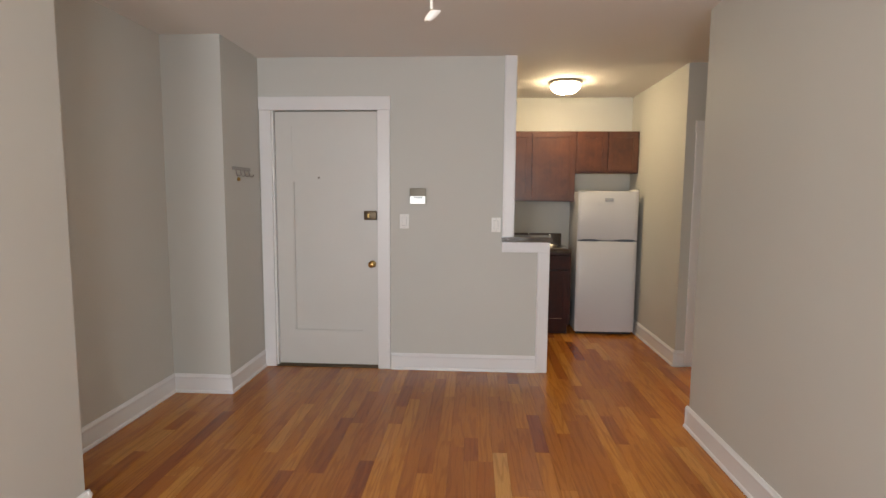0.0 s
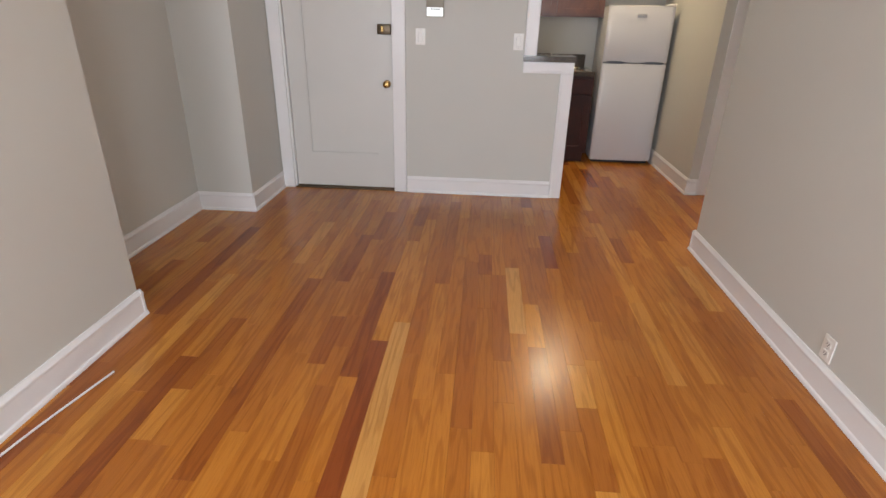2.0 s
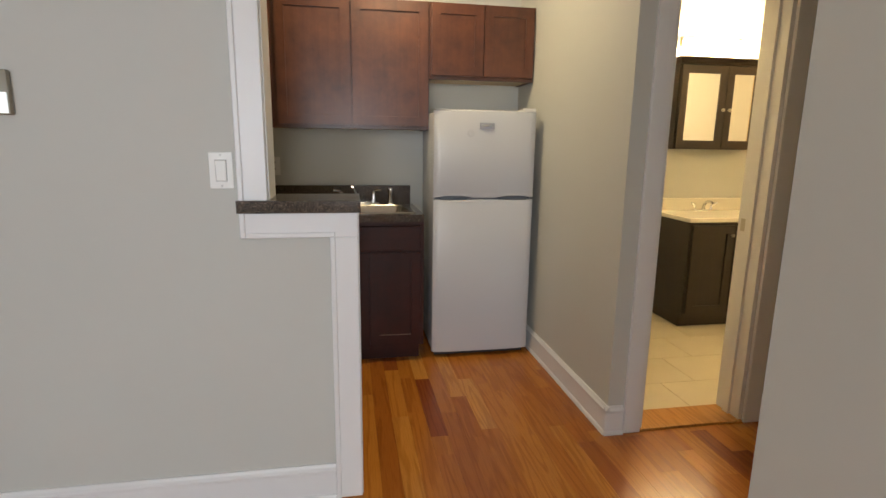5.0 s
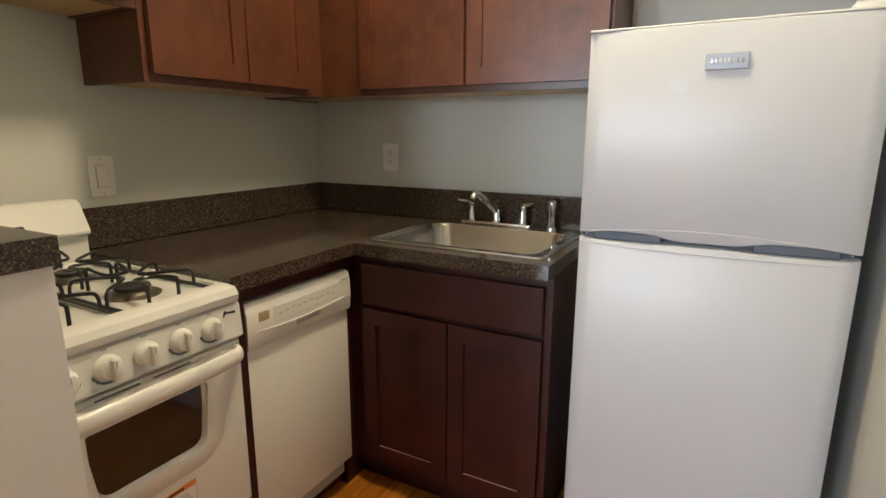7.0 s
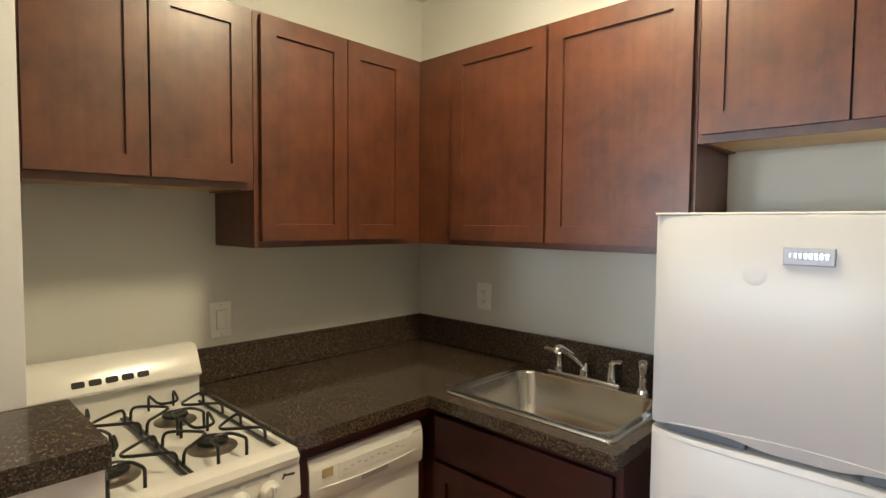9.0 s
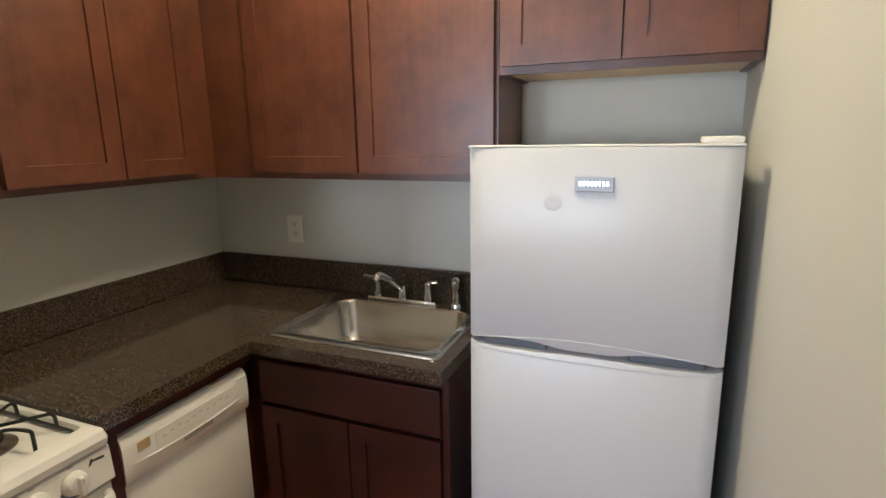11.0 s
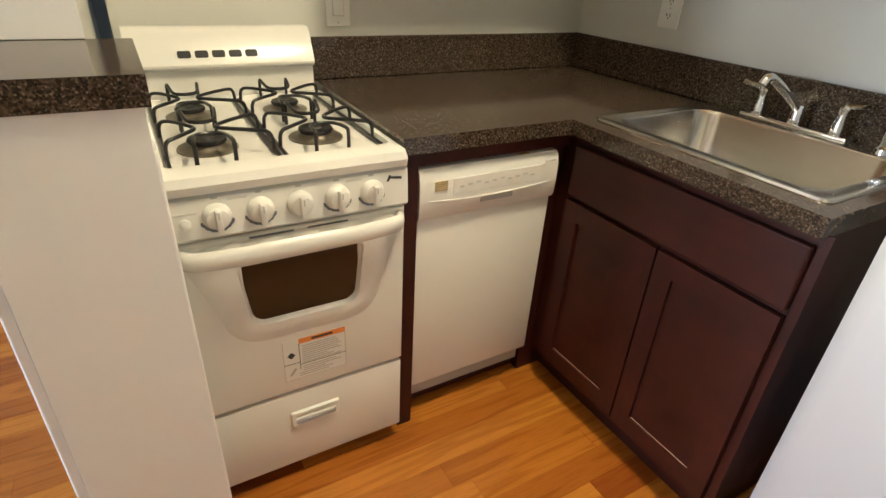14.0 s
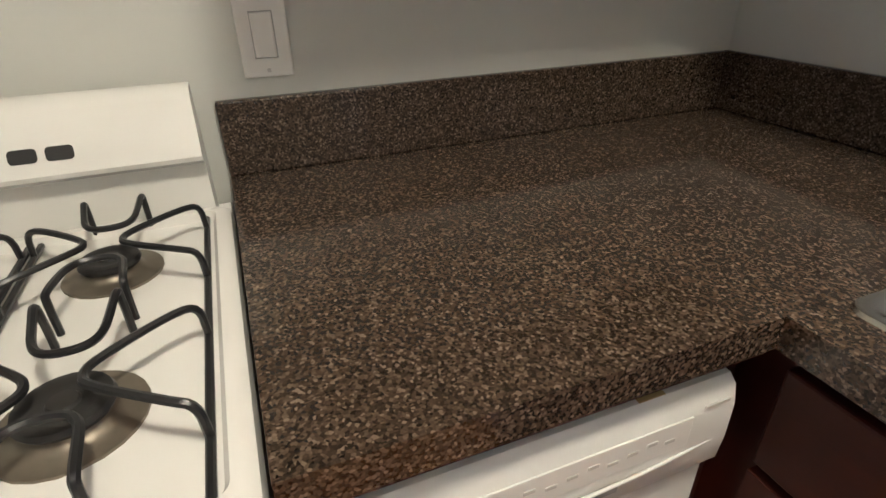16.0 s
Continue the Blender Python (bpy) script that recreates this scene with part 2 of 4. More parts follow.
def part(name, bm, material, parent, label="", smooth=False):
    """Links a bmesh in world coordinates as one mesh under a thing or under a part."""
    if parent is not None:
        bmesh.ops.translate(bm, vec=-root_loc(parent), verts=bm.verts)
    bmesh.ops.recalc_face_normals(bm, faces=bm.faces)
    me = bpy.data.meshes.new(name)
    bm.to_mesh(me)
    bm.free()
    if smooth:
        me.shade_smooth()
        me.set_sharp_from_angle(angle=radians(38))
    me.materials.append(material)
    ob = new(name, me)
    ob.parent = parent
    return tagged(ob, label)


def structure(name, bm, material, label, category, smooth=False):
    ob = part(name, bm, material, None, smooth=smooth)
    return tagged(ob, label, category, kind="structure")


def box(x0, x1, y0, y1, z0, z1, bev=0.0, seg=2, bm=None):
    b = bmesh.new()
    bmesh.ops.create_cube(b, size=1)
    for v in b.verts:
        v.co = ((x0 + x1) / 2 + v.co.x * (x1 - x0), (y0 + y1) / 2 + v.co.y * (y1 - y0), (z0 + z1) / 2 + v.co.z * (z1 - z0))
    if bev:
        bmesh.ops.bevel(b, geom=b.edges[:], offset=bev, segments=seg, affect="EDGES", profile=0.5)
    return b if bm is None else join(bm, b)


def join(a, b):
    me = bpy.data.meshes.new("tmp")
    b.to_mesh(me)
    b.free()
    a.from_mesh(me)
    bpy.data.meshes.remove(me)
    return a


def boxes(*rows, bev=0.0, seg=1):
    b = bmesh.new()
    for r in rows:
        box(*r, bev=bev, seg=seg, bm=b)
    return b


def loft(loops, cap0=True, cap1=True, closed=True):
    """Skin through loops of equal length."""
    b = bmesh.new()
    rings = [[b.verts.new(p) for p in lp] for lp in loops]
    n = len(rings[0])
    for r0, r1 in zip(rings, rings[1:]):
        for i in range(n if closed else n - 1):
            b.faces.new((r0[i], r0[(i + 1) % n], r1[(i + 1) % n], r1[i]))
    if cap0:
        b.faces.new(rings[0])
    if cap1:
        b.faces.new(rings[-1])
    return b


def circle(c, r, axis="z", n=24, ry=None):
    ry = r if ry is None else ry
    out = []
    for i in range(n):
        a = 2 * math.pi * i / n
        u, v = r * math.cos(a), ry * math.sin(a)
        out.append({"z": (c[0] + u, c[1] + v, c[2]), "x": (c[0], c[1] + u, c[2] + v), "y": (c[0] + u, c[1], c[2] + v)}[axis])
    return out


def turned(c, profile, axis="z", n=24):
    """A round solid: profile rows of (radius, distance along the axis)."""
    k = "xyz".index(axis)
    loops = []
    for r, d in profile:
        p = list(c)
        p[k] += d
        loops.append(circle(p, max(r, 1e-4), axis, n))
    return loft(loops)


def rounded(x0, x1, y0, y1, z, r, n=5):
    out = []
    for cx, cy, a0 in ((x1 - r, y1 - r, 0), (x0 + r, y1 - r, 90), (x0 + r, y0 + r, 180), (x1 - r, y0 + r, 270)):
        for i in range(n + 1):
            a = radians(a0 + 90 * i / n)
            out.append((cx + r * math.cos(a), cy + r * math.sin(a), z))
    return out


def swap(loop, kind):
    """Maps a loop drawn in x, y, z to a face looking along x or y."""
    if kind == "x":
        return [(p[2], p[0], p[1]) for p in loop]
    return [(p[0], p[2], p[1]) for p in loop]


def tube(pts, r, n=8, bm=None, smooth=2):
    """A round bar along points, its bends softened."""
    P = [Vector(p) for p in pts]
    for _ in range(smooth):
        q = [P[0]]
        for a, c in zip(P, P[1:]):
            q += [a.lerp(c, 0.25), a.lerp(c, 0.75)]
        P = q + [P[-1]]
    up, loops = Vector((0.31, 0.17, 0.93)), []
    for i, p in enumerate(P):
        d = (P[min(i + 1, len(P) - 1)] - P[max(i - 1, 0)]).normalized()
        s = d.cross(up)
        if s.length < 0.05:
            s = d.cross(Vector((1, 0, 0)))
        s.normalize()
        w = s.cross(d)
        up = w
        loops.append([p + r * (math.cos(2 * math.pi * k / n) * s + math.sin(2 * math.pi * k / n) * w) for k in range(n)])
    b = loft(loops)
    return b if bm is None else join(bm, b)


def slab_cells(xs, ys, keep, z0, z1):
    """A slab over the kept cells of a grid of xs and ys."""
    b = bmesh.new()
    top, bot = {}, {}

    def vert(d, i, j, z):
        if (i, j) not in d:
            d[i, j] = b.verts.new((xs[i], ys[j], z))
        return d[i, j]

    kept = {(i, j) for i in range(len(xs) - 1) for j in range(len(ys) - 1) if keep(i, j)}
    for i, j in kept:
        q = [(i, j), (i + 1, j), (i + 1, j + 1), (i, j + 1)]
        b.faces.new([vert(top, *c, z1) for c in q])
        b.faces.new([vert(bot, *c, z0) for c in reversed(q)])
        for (di, dj), (a, c) in {(0, -1): (q[0], q[1]), (1, 0): (q[1], q[2]), (0, 1): (q[2], q[3]), (-1, 0): (q[3], q[0])}.items():
            if (i + di, j + dj) not in kept:
                b.faces.new([vert(top, *c, z1), vert(top, *a, z1), vert(bot, *a, z0), vert(bot, *c, z0)])
    return b


def wall_box(name, x0, x1, y0, y1, z0=0.0, z1=None, mat="wall", label="smooth grey-beige painted plaster wall"):
    return structure(name, box(x0, x1, y0, y1, z0, CEIL if z1 is None else z1), M[mat], label, "wall")


def extrude_profile(p0, p1, out, prof):
    """Extrudes rows of (distance out of the wall, height) from p0 to p1."""
    o = Vector((*out, 0))
    loops = [[Vector((*p, 0)) + o * d + Vector((0, 0, h)) for d, h in prof] for p in (p0, p1)]
    return loft(loops)


BASE_PROFILE = [(0, 0), (0.026, 0), (0.026, 0.006), (0.022, 0.016), (0.016, 0.020), (0.015, 0.106), (0.019, 0.112), (0.019, 0.120), (0.012, 0.128), (0.007, 0.138), (0, 0.138)]


def baseboard(p0, p1, out):
    return structure("baseboard", extrude_profile(p0, p1, out, BASE_PROFILE), M["trim"], "white painted moulded baseboard along the wall", "baseboard")


def plate(name, wall_axis, at, u, z, w, h, label, kind):
    """Switch or outlet plate on a wall: wall_axis "y-", "x+" or "x-" is the way it faces."""
    s = 1 if wall_axis[1] == "+" else -1
    a = wall_axis[0]

    def bb(u0, u1, z0, z1, d0, d1, bev):
        lo, hi = sorted((at + s * d0, at + s * d1))
        return box(lo, hi, u0, u1, z0, z1, bev) if a == "x" else box(u0, u1, lo, hi, z0, z1, bev)

    loc = (at, u, z) if a == "x" else (u, at, z)
    t = thing(name, loc, label, "outlet" if kind == "outlet" else "light switch")
    part("cover_plate", bb(u - w / 2, u + w / 2, z - h / 2, z + h / 2, 0, 0.006, 0.002), M["plate"], t)
    if kind == "outlet":
        for dz in (-0.021, 0.021):
            f = part("socket", bb(u - 0.017, u + 0.017, z + dz - 0.014, z + dz + 0.014, 0.004, 0.0085, 0.0015), M["plate"], t)
            for du in (-0.0065, 0.0065):
                part("slot", bb(u + du - 0.0013, u + du + 0.0013, z + dz - 0.003, z + dz + 0.006, 0.008, 0.0092, 0), M["black"], f)
            part("slot", bb(u - 0.002, u + 0.002, z + dz - 0.010, z + dz - 0.006, 0.008, 0.0092, 0), M["black"], f)
    else:
        part("rocker_frame", bb(u - 0.018, u + 0.018, z - 0.035, z + 0.035, 0.004, 0.0075, 0.001), M["grey"], t)
        part("rocker", bb(u - 0.0165, u + 0.0165, z - 0.0335, z + 0.0335, 0.004, 0.0105, 0.002), M["plate"], t)
    for dz in (-h * 0.42, h * 0.42) if kind != "outlet" else (0.0,):
        part("screw", bb(u - 0.003, u + 0.003, z + dz - 0.003, z + dz + 0.003, 0.005, 0.0075, 0.0008), M["dimprint"], t)
    return t


# ---- large structure ----
CEIL = 2.56
LEFT_NEAR, LEFT_FAR, BUMP, RIGHT, KR, KL, KB = -1.512, -2.0, -1.57, 1.58, 1.955, -0.105, 5.70
DW0, DW1, HALL = 3.90, 4.085, 4.160   # the entry-door wall's two faces, the bathroom wall's face

structure("ceiling", box(-2.2, 5.2, -2.9, 6.1, CEIL, CEIL + 0.12), M["ceil"], "flat white painted ceiling", "ceiling")
wall_box("wall_left_near", LEFT_NEAR - 0.6, LEFT_NEAR, -2.55, 1.718)
wall_box("wall_left_far", LEFT_FAR - 0.12, LEFT_FAR, 1.718, 3.26)
wall_box("wall_left_bump", LEFT_FAR - 0.12, BUMP, 3.26, DW1)
wall_box("wall_right", RIGHT, RIGHT + 0.14, -2.55, 2.90)
wall_box("wall_hall_south", RIGHT + 0.14, 3.5, 2.76, 2.90)
wall_box("wall_hall_east", 3.5, 3.62, 2.76, HALL)
# entry wall round the door opening
DX0, DX1, DTOP = -1.468, -0.585, 2.145
wall_box("wall_entry_jamb", BUMP, DX0, DW0, DW1)
wall_box("wall_entry", DX1, 0.525, DW0, DW1 - 0.04)
wall_box("wall_entry_header", DX0, DX1, DW0, DW1, DTOP)
wall_box("wall_half", 0.525, 0.815, DW0, DW1, 0, 1.088, label="half-height painted wall beside the kitchen opening")
wall_box("wall_outside_door", BUMP, KL - 0.12, 4.6, 4.7)
# kitchen shell
wall_box("wall_kitchen_left", KL - 0.12, KL, DW1, KB + 0.12)
wall_box("wall_kitchen_back", KL, KR + 0.12, KB, KB + 0.12)
wall_box("wall_kitchen_right", KR, KR + 0.12, HALL + 0.16, KB)
# bathroom wall with its door opening
BX0, BX1, BTOP, BW1 = 2.118, 2.67, 2.0, HALL + 0.16
wall_box("wall_bath_left", KR, BX0, HALL, BW1)
wall_box("wall_bath_right", BX1, 5.0, HALL, BW1)
wall_box("wall_bath_header", BX0, BX1, HALL, BW1, BTOP)
wall_box("wall_bath_back", KR + 0.12, 5.0, 5.86, 5.98)
wall_box("wall_bath_east", 5.0, 5.12, HALL, 5.98)
# back wall of the living room with two window openings
WZ0, WZ1 = 0.68, 2.22
for nm, a, c in (("wall_window_a", LEFT_NEAR - 0.6, -1.41), ("wall_window_b", -0.51, 0.3), ("wall_window_c", 1.2, RIGHT + 0.14)):
    wall_box(nm, a, c, -2.75, -2.55)
for a in (-1.41, 0.3):
    wall_box("wall_window_sill", a, a + 0.9, -2.75, -2.55, 0, WZ0)
    wall_box("wall_window_head", a, a + 0.9, -2.75, -2.55, WZ1)
    w = thing("window", (a + 0.45, -2.65, WZ0), "white sash window in the living room wall", "window", kind="structure")
    part("window_frame", boxes((a, a + 0.05, -2.69, -2.63, WZ0, WZ1), (a + 0.85, a + 0.9, -2.69, -2.63, WZ0, WZ1), (a + 0.05, a + 0.85, -2.69, -2.63, WZ0, WZ0 + 0.05), (a + 0.05, a + 0.85, -2.69, -2.63, WZ1 - 0.05, WZ1), (a + 0.05, a + 0.85, -2.69, -2.63, 1.42, 1.47)), M["trim"], w)
    for z0, z1 in ((WZ0 + 0.05, 1.42), (1.47, WZ1 - 0.05)):
        pn = part("pane", box(a + 0.05, a + 0.85, -2.662, -2.658, z0, z1), M["pane"], w)
        pn.visible_shadow = False
    part("window_sill", box(a - 0.04, a + 0.94, -2.63, -2.50, WZ0 - 0.03, WZ0, 0.006), M["trim"], w)
structure("ground", box(-60, 60, -80, -2.9, -4.2, -4.0), surface("lawn", (0.08, 0.11, 0.05), 0.9), "plain ground outside the windows", "ground")

# baseboards
baseboard((LEFT_NEAR, -2.55), (LEFT_NEAR, 1.718 + 0.019), (1, 0))
baseboard((LEFT_NEAR + 0.019, 1.718), (LEFT_FAR, 1.718), (0, 1))
baseboard((LEFT_FAR, 1.718), (LEFT_FAR, 3.26), (1, 0))
baseboard((LEFT_FAR, 3.26), (BUMP + 0.019, 3.26), (0, -1))
baseboard((BUMP, 3.26 - 0.019), (BUMP, DW0), (1, 0))
baseboard((-0.478, DW0), (0.722, DW0), (0, -1))
baseboard((RIGHT, -2.55), (RIGHT, 2.90 + 0.019), (-1, 0))
baseboard((RIGHT - 0.019, 2.90), (3.5, 2.90), (0, 1))
baseboard((KR, HALL - 0.019), (KR, KB), (-1, 0))
baseboard((KR - 0.019, HALL), (BX0 - 0.09, HALL), (0, -1))
baseboard((BX1 + 0.09, HALL), (3.5, HALL), (0, -1))


# casings
def casing(name, x0, x1, y, z0, z1, d=-0.018, label="white painted door casing"):
    lo, hi = sorted((y, y + d))
    return structure(name, box(x0, x1, lo, hi, z0, z1, 0.004), M["trim"], label, "trim")


casing("trim_entry_left", DX0 - 0.092, DX0 + 0.004, DW0, 0, DTOP - 0.004)
casing("trim_entry_right", DX1 - 0.004, DX1 + 0.10, DW0, 0, DTOP - 0.004)
casing("trim_entry_head", DX0 - 0.097, DX1 + 0.105, DW0, DTOP - 0.004, DTOP + 0.105, -0.022)
lab = "white painted casing round the kitchen opening"
structure("trim_opening_post", boxes((0.432, 0.525, DW0 - 0.018, DW0, 1.088, CEIL), (0.432, 0.450, DW0 - 0.024, DW0 - 0.018, 1.003, CEIL), bev=0.003), M["trim"], lab, "trim")
structure("trim_opening_ledge", boxes((0.432, 0.819, DW0 - 0.018, DW0, 1.003, 1.088), (0.450, 0.741, DW0 - 0.024, DW0 - 0.018, 1.003, 1.021), bev=0.003), M["trim"], lab, "trim")
structure("trim_opening_side", boxes((0.723, 0.819, DW0 - 0.018, DW0, 0, 1.003), (0.723, 0.741, DW0 - 0.024, DW0 - 0.018, 0, 1.003), bev=0.003), M["trim"], lab, "trim")
lab = "white painted casing on the kitchen side of the half wall"
structure("trim_inner_side", boxes((0.723, 0.815, DW1 + 0.001, DW1 + 0.0205, 0, 1.003), (0.723, 0.741, DW1 + 0.0205, DW1 + 0.0265, 0, 1.003), bev=0.003), M["trim"], lab, "trim")
structure("trim_inner_ledge", boxes((0.640, 0.815, DW1 + 0.001, DW1 + 0.0205, 1.003, 1.088), (0.640, 0.741, DW1 + 0.0205, DW1 + 0.0265, 1.003, 1.021), bev=0.003), M["trim"], lab, "trim")
casing("trim_bath_left", BX0 - 0.085, BX0, HALL, 0, BTOP)
casing("trim_bath_right", BX1, BX1 + 0.085, HALL, 0, BTOP)
casing("trim_bath_head", BX0 - 0.09, BX1 + 0.09, HALL, BTOP, BTOP + 0.09, -0.022)
structure("door_jamb_bath", boxes((BX0, BX0 + 0.018, HALL, BW1, 0, BTOP - 0.018), (BX0, BX1, HALL, BW1, BTOP - 0.018, BTOP)), M["trim"], "white painted door lining", "trim")
jr = structure("door_jamb_bath_right", boxes((BX1 - 0.018, BX1, HALL, BW1, 0, BTOP - 0.018), (BX1 - 0.030, BX1 - 0.018, HALL + 0.06, HALL + 0.10, 0, BTOP - 0.02)), M["trim"], "white painted door lining with a latch plate", "trim")
part("strike_plate", boxes((BX1 - 0.0205, BX1 - 0.018, HALL + 0.11, HALL + 0.14, 0.93, 0.99)), M["nickel"], jr)
structure("threshold_bath", box(BX0, BX1, HALL - 0.01, BW1, -0.01, 0.012, 0.003), M["plank_pale"], "pale wooden threshold of the bathroom", "threshold")

# ---- entry door ----
d = thing("door_1", (-1.03, DW0, 0.0), "cream painted wooden entry door with a recessed panel, shut", "door", kind="structure")
DY = DW0 + 0.028


def panelled(x0, x1, z0, z1, y, thick, holes):
    """A door leaf with recessed panels: holes of (x0, x1, z0, z1)."""
    xs = sorted({x0, x1, *[h[0] for h in holes], *[h[1] for h in holes]})
    zs = sorted({z0, z1, *[h[2] for h in holes], *[h[3] for h in holes]})

    def keep(i, j):
        cx, cz = (xs[i] + xs[i + 1]) / 2, (zs[j] + zs[j + 1]) / 2
        return not any(h[0] < cx < h[1] and h[2] < cz < h[3] for h in holes)

    b = slab_cells(xs, zs, keep, 0, thick)
    for v in b.verts:
        v.co = (v.co.x, y + thick - v.co.z, v.co.y)
    return b


part("leaf", panelled(DX0 + 0.022, DX1 - 0.006, 0.012, DTOP - 0.008, DY, 0.04, [(-1.307, -0.722, 0.305, 1.57), (-1.307, -0.722, 1.70, 2.02)]), M["door"], d)
part("panel", box(-1.307, -0.722, DY + 0.021, DY + 0.034, 0.305, 1.57), M["door"], d)
part("upper_panel", box(-1.307, -0.722, DY + 0.003, DY + 0.03, 1.70, 2.02), M["door"], d)
part("panel_moulding", boxes((-1.307, -1.299, DY + 0.003, DY + 0.012, 0.305, 1.57), (-0.730, -0.722, DY + 0.003, DY + 0.012, 0.305, 1.57), (-1.299, -0.730, DY + 0.003, DY + 0.012, 1.562, 1.57), (-1.299, -0.730, DY + 0.003, DY + 0.012, 0.305, 0.313)), M["door"], d)
part("jamb", boxes((DX0, DX0 + 0.018, DW0 + 0.002, DW1, 0, DTOP), (DX1 - 0.003, DX1, DW0 + 0.002, DW1, 0, DTOP)), M["trim"], d)
for hz in (0.29, 1.86):
    part("hinge", turned((DX0 + 0.021, DY - 0.006, hz - 0.045), [(0.006, 0), (0.006, 0.09)], "z", 10), M["door"], d)
part("deadbolt_case", box(-0.705, -0.600, DY - 0.030, DY, 1.255, 1.330, 0.006), M["bronze"], d, "brown surface-mounted deadbolt", True)
part("thumb_turn", box(-0.675, -0.655, DY - 0.042, DY - 0.028, 1.275, 1.312, 0.004), M["brass"], d)
part("rosette", turned((-0.640, DY, 0.886), [(0.030, 0), (0.030, -0.004), (0.022, -0.010)], "y"), M["brass"], d, "", True)
part("knob", turned((-0.640, DY - 0.008, 0.886), [(0.011, 0), (0.010, -0.022), (0.022, -0.030), (0.028, -0.042), (0.025, -0.054), (0.012, -0.060)], "y"), M["brass"], d, "round brass knob", True)
part("peephole", turned((-1.085, DY, 1.60), [(0.007, 0), (0.007, -0.004), (0.003, -0.005)], "y", 12), M["bronze"], d)
part("sweep", box(DX0 + 0.022, DX1 - 0.006, DY - 0.004, DY, 0.004, 0.02), M["bronze"], d)
structure("threshold_entry", box(DX0, DX1, DW0 - 0.005, DW1, -0.01, 0.010, 0.003), M["bronze"], "dark door threshold with wear", "threshold")

# wall fittings of the living room
t = thing("thermostat", (-0.255, DW0, 1.45), "taupe wall thermostat with a lit display", "thermostat")
part("housing", box(-0.323, -0.190, DW0 - 0.026, DW0, 1.388, 1.518, 0.006), M["taupe"], t, smooth=True)
part("display", box(-0.318, -0.195, DW0 - 0.0285, DW0 - 0.024, 1.392, 1.452, 0.002), M["lcd"], t, "glowing bluish-white display")
for k in range(4):
    part("digit", box(-0.286 + 0.018 * k, -0.274 + 0.018 * k, DW0 - 0.0295, DW0 - 0.028, 1.434, 1.446), M["ink"], t)
plate("light_switch", "y-", DW0, -0.368, 1.247, 0.074, 0.118, "white rocker light switch beside the entry door", "switch")
plate("light_switch", "y-", DW0, 0.383, 1.226, 0.074, 0.118, "white rocker light switch beside the kitchen opening", "switch")
plate("wall_outlet", "x-", RIGHT, 1.455, 0.205, 0.070, 0.105, "white outlet plate just above the baseboard", "outlet")
plate("wall_outlet", "x+", LEFT_NEAR, 0.80, 0.215, 0.074, 0.118, "white outlet plate above the baseboard", "outlet")

h = thing("coat_hook_rail", (BUMP, 3.54, 1.65), "small dark metal coat rail with four hooks on the wall", "coat hooks")
part("rail", box(BUMP, BUMP + 0.010, 3.39, 3.69, 1.637, 1.663, 0.003), M["pewter"], h)
for k in range(4):
    y = 3.43 + 0.075 * k
    part("hook", tube([(BUMP + 0.010, y, 1.645), (BUMP + 0.014, y, 1.605), (BUMP + 0.030, y, 1.592), (BUMP + 0.046, y, 1.600), (BUMP + 0.050, y, 1.615)], 0.0045, 8), M["pewter"], h, smooth=True)
part("hanging_tag", turned((BUMP + 0.030, 3.43, 1.555), [(0.004, 0.03), (0.012, 0.02), (0.014, 0.008), (0.004, 0)], "z", 12), M["brass"], h, smooth=True)

c = tagged(part("cable", tube([(-1.50, 0.30, 0.01), (-1.455, 0.62, 0.006), (-1.43, 0.86, 0.006), (-1.385, 1.10, 0.006), (-1.352, 1.262, 0.007)], 0.0045, 8), M["cord"], None, smooth=True), "loose white cable end lying on the wooden floor", "cable")

# ceiling fan hub whose pull chains hang into view
f = thing("ceiling_pull_fixture", (0.04, 1.20, CEIL), "white ceiling fan hub with lit bowl and pull chains", "ceiling fan")
part("canopy", turned((0.04, 1.20, CEIL), [(0.07, 0), (0.075, -0.02), (0.05, -0.05), (0.02, -0.06)]), M["plastic"], f, smooth=True)
part("motor_housing", turned((0.04, 1.20, CEIL - 0.05), [(0.02, 0), (0.09, -0.02), (0.12, -0.05), (0.12, -0.10), (0.08, -0.13)]), M["plastic"], f, smooth=True)
part("light_bowl", turned((0.04, 1.20, CEIL - 0.18), [(0.09, 0), (0.12, -0.02), (0.10, -0.06), (0.05, -0.085), (0.01, -0.09)], n=32), M["fanshade"], f, "glowing frosted glass bowl", True)
for x, y, z, wd in ((0.067, 1.20, 1.985, 0.018), (-0.01, 1.22, 2.065, 0.007)):
    ch = part("pull_chain", tube([(x, y, CEIL - 0.15), (x, y, z + 0.02)], 0.0045 if wd > 0.01 else 0.0015, 8, smooth=0), M["plastic"], f)
    part("fob", loft([circle((x + 0.010 * k, y, z + 0.012 * k), wd * (0.45 + 0.55 * math.sin(math.pi * (k + 1.4) / 3.8)), "z", 14, wd * 0.6) for k in (-1.2, -0.6, 0, 0.6, 1.2)]), M["plate"], ch, smooth=True)

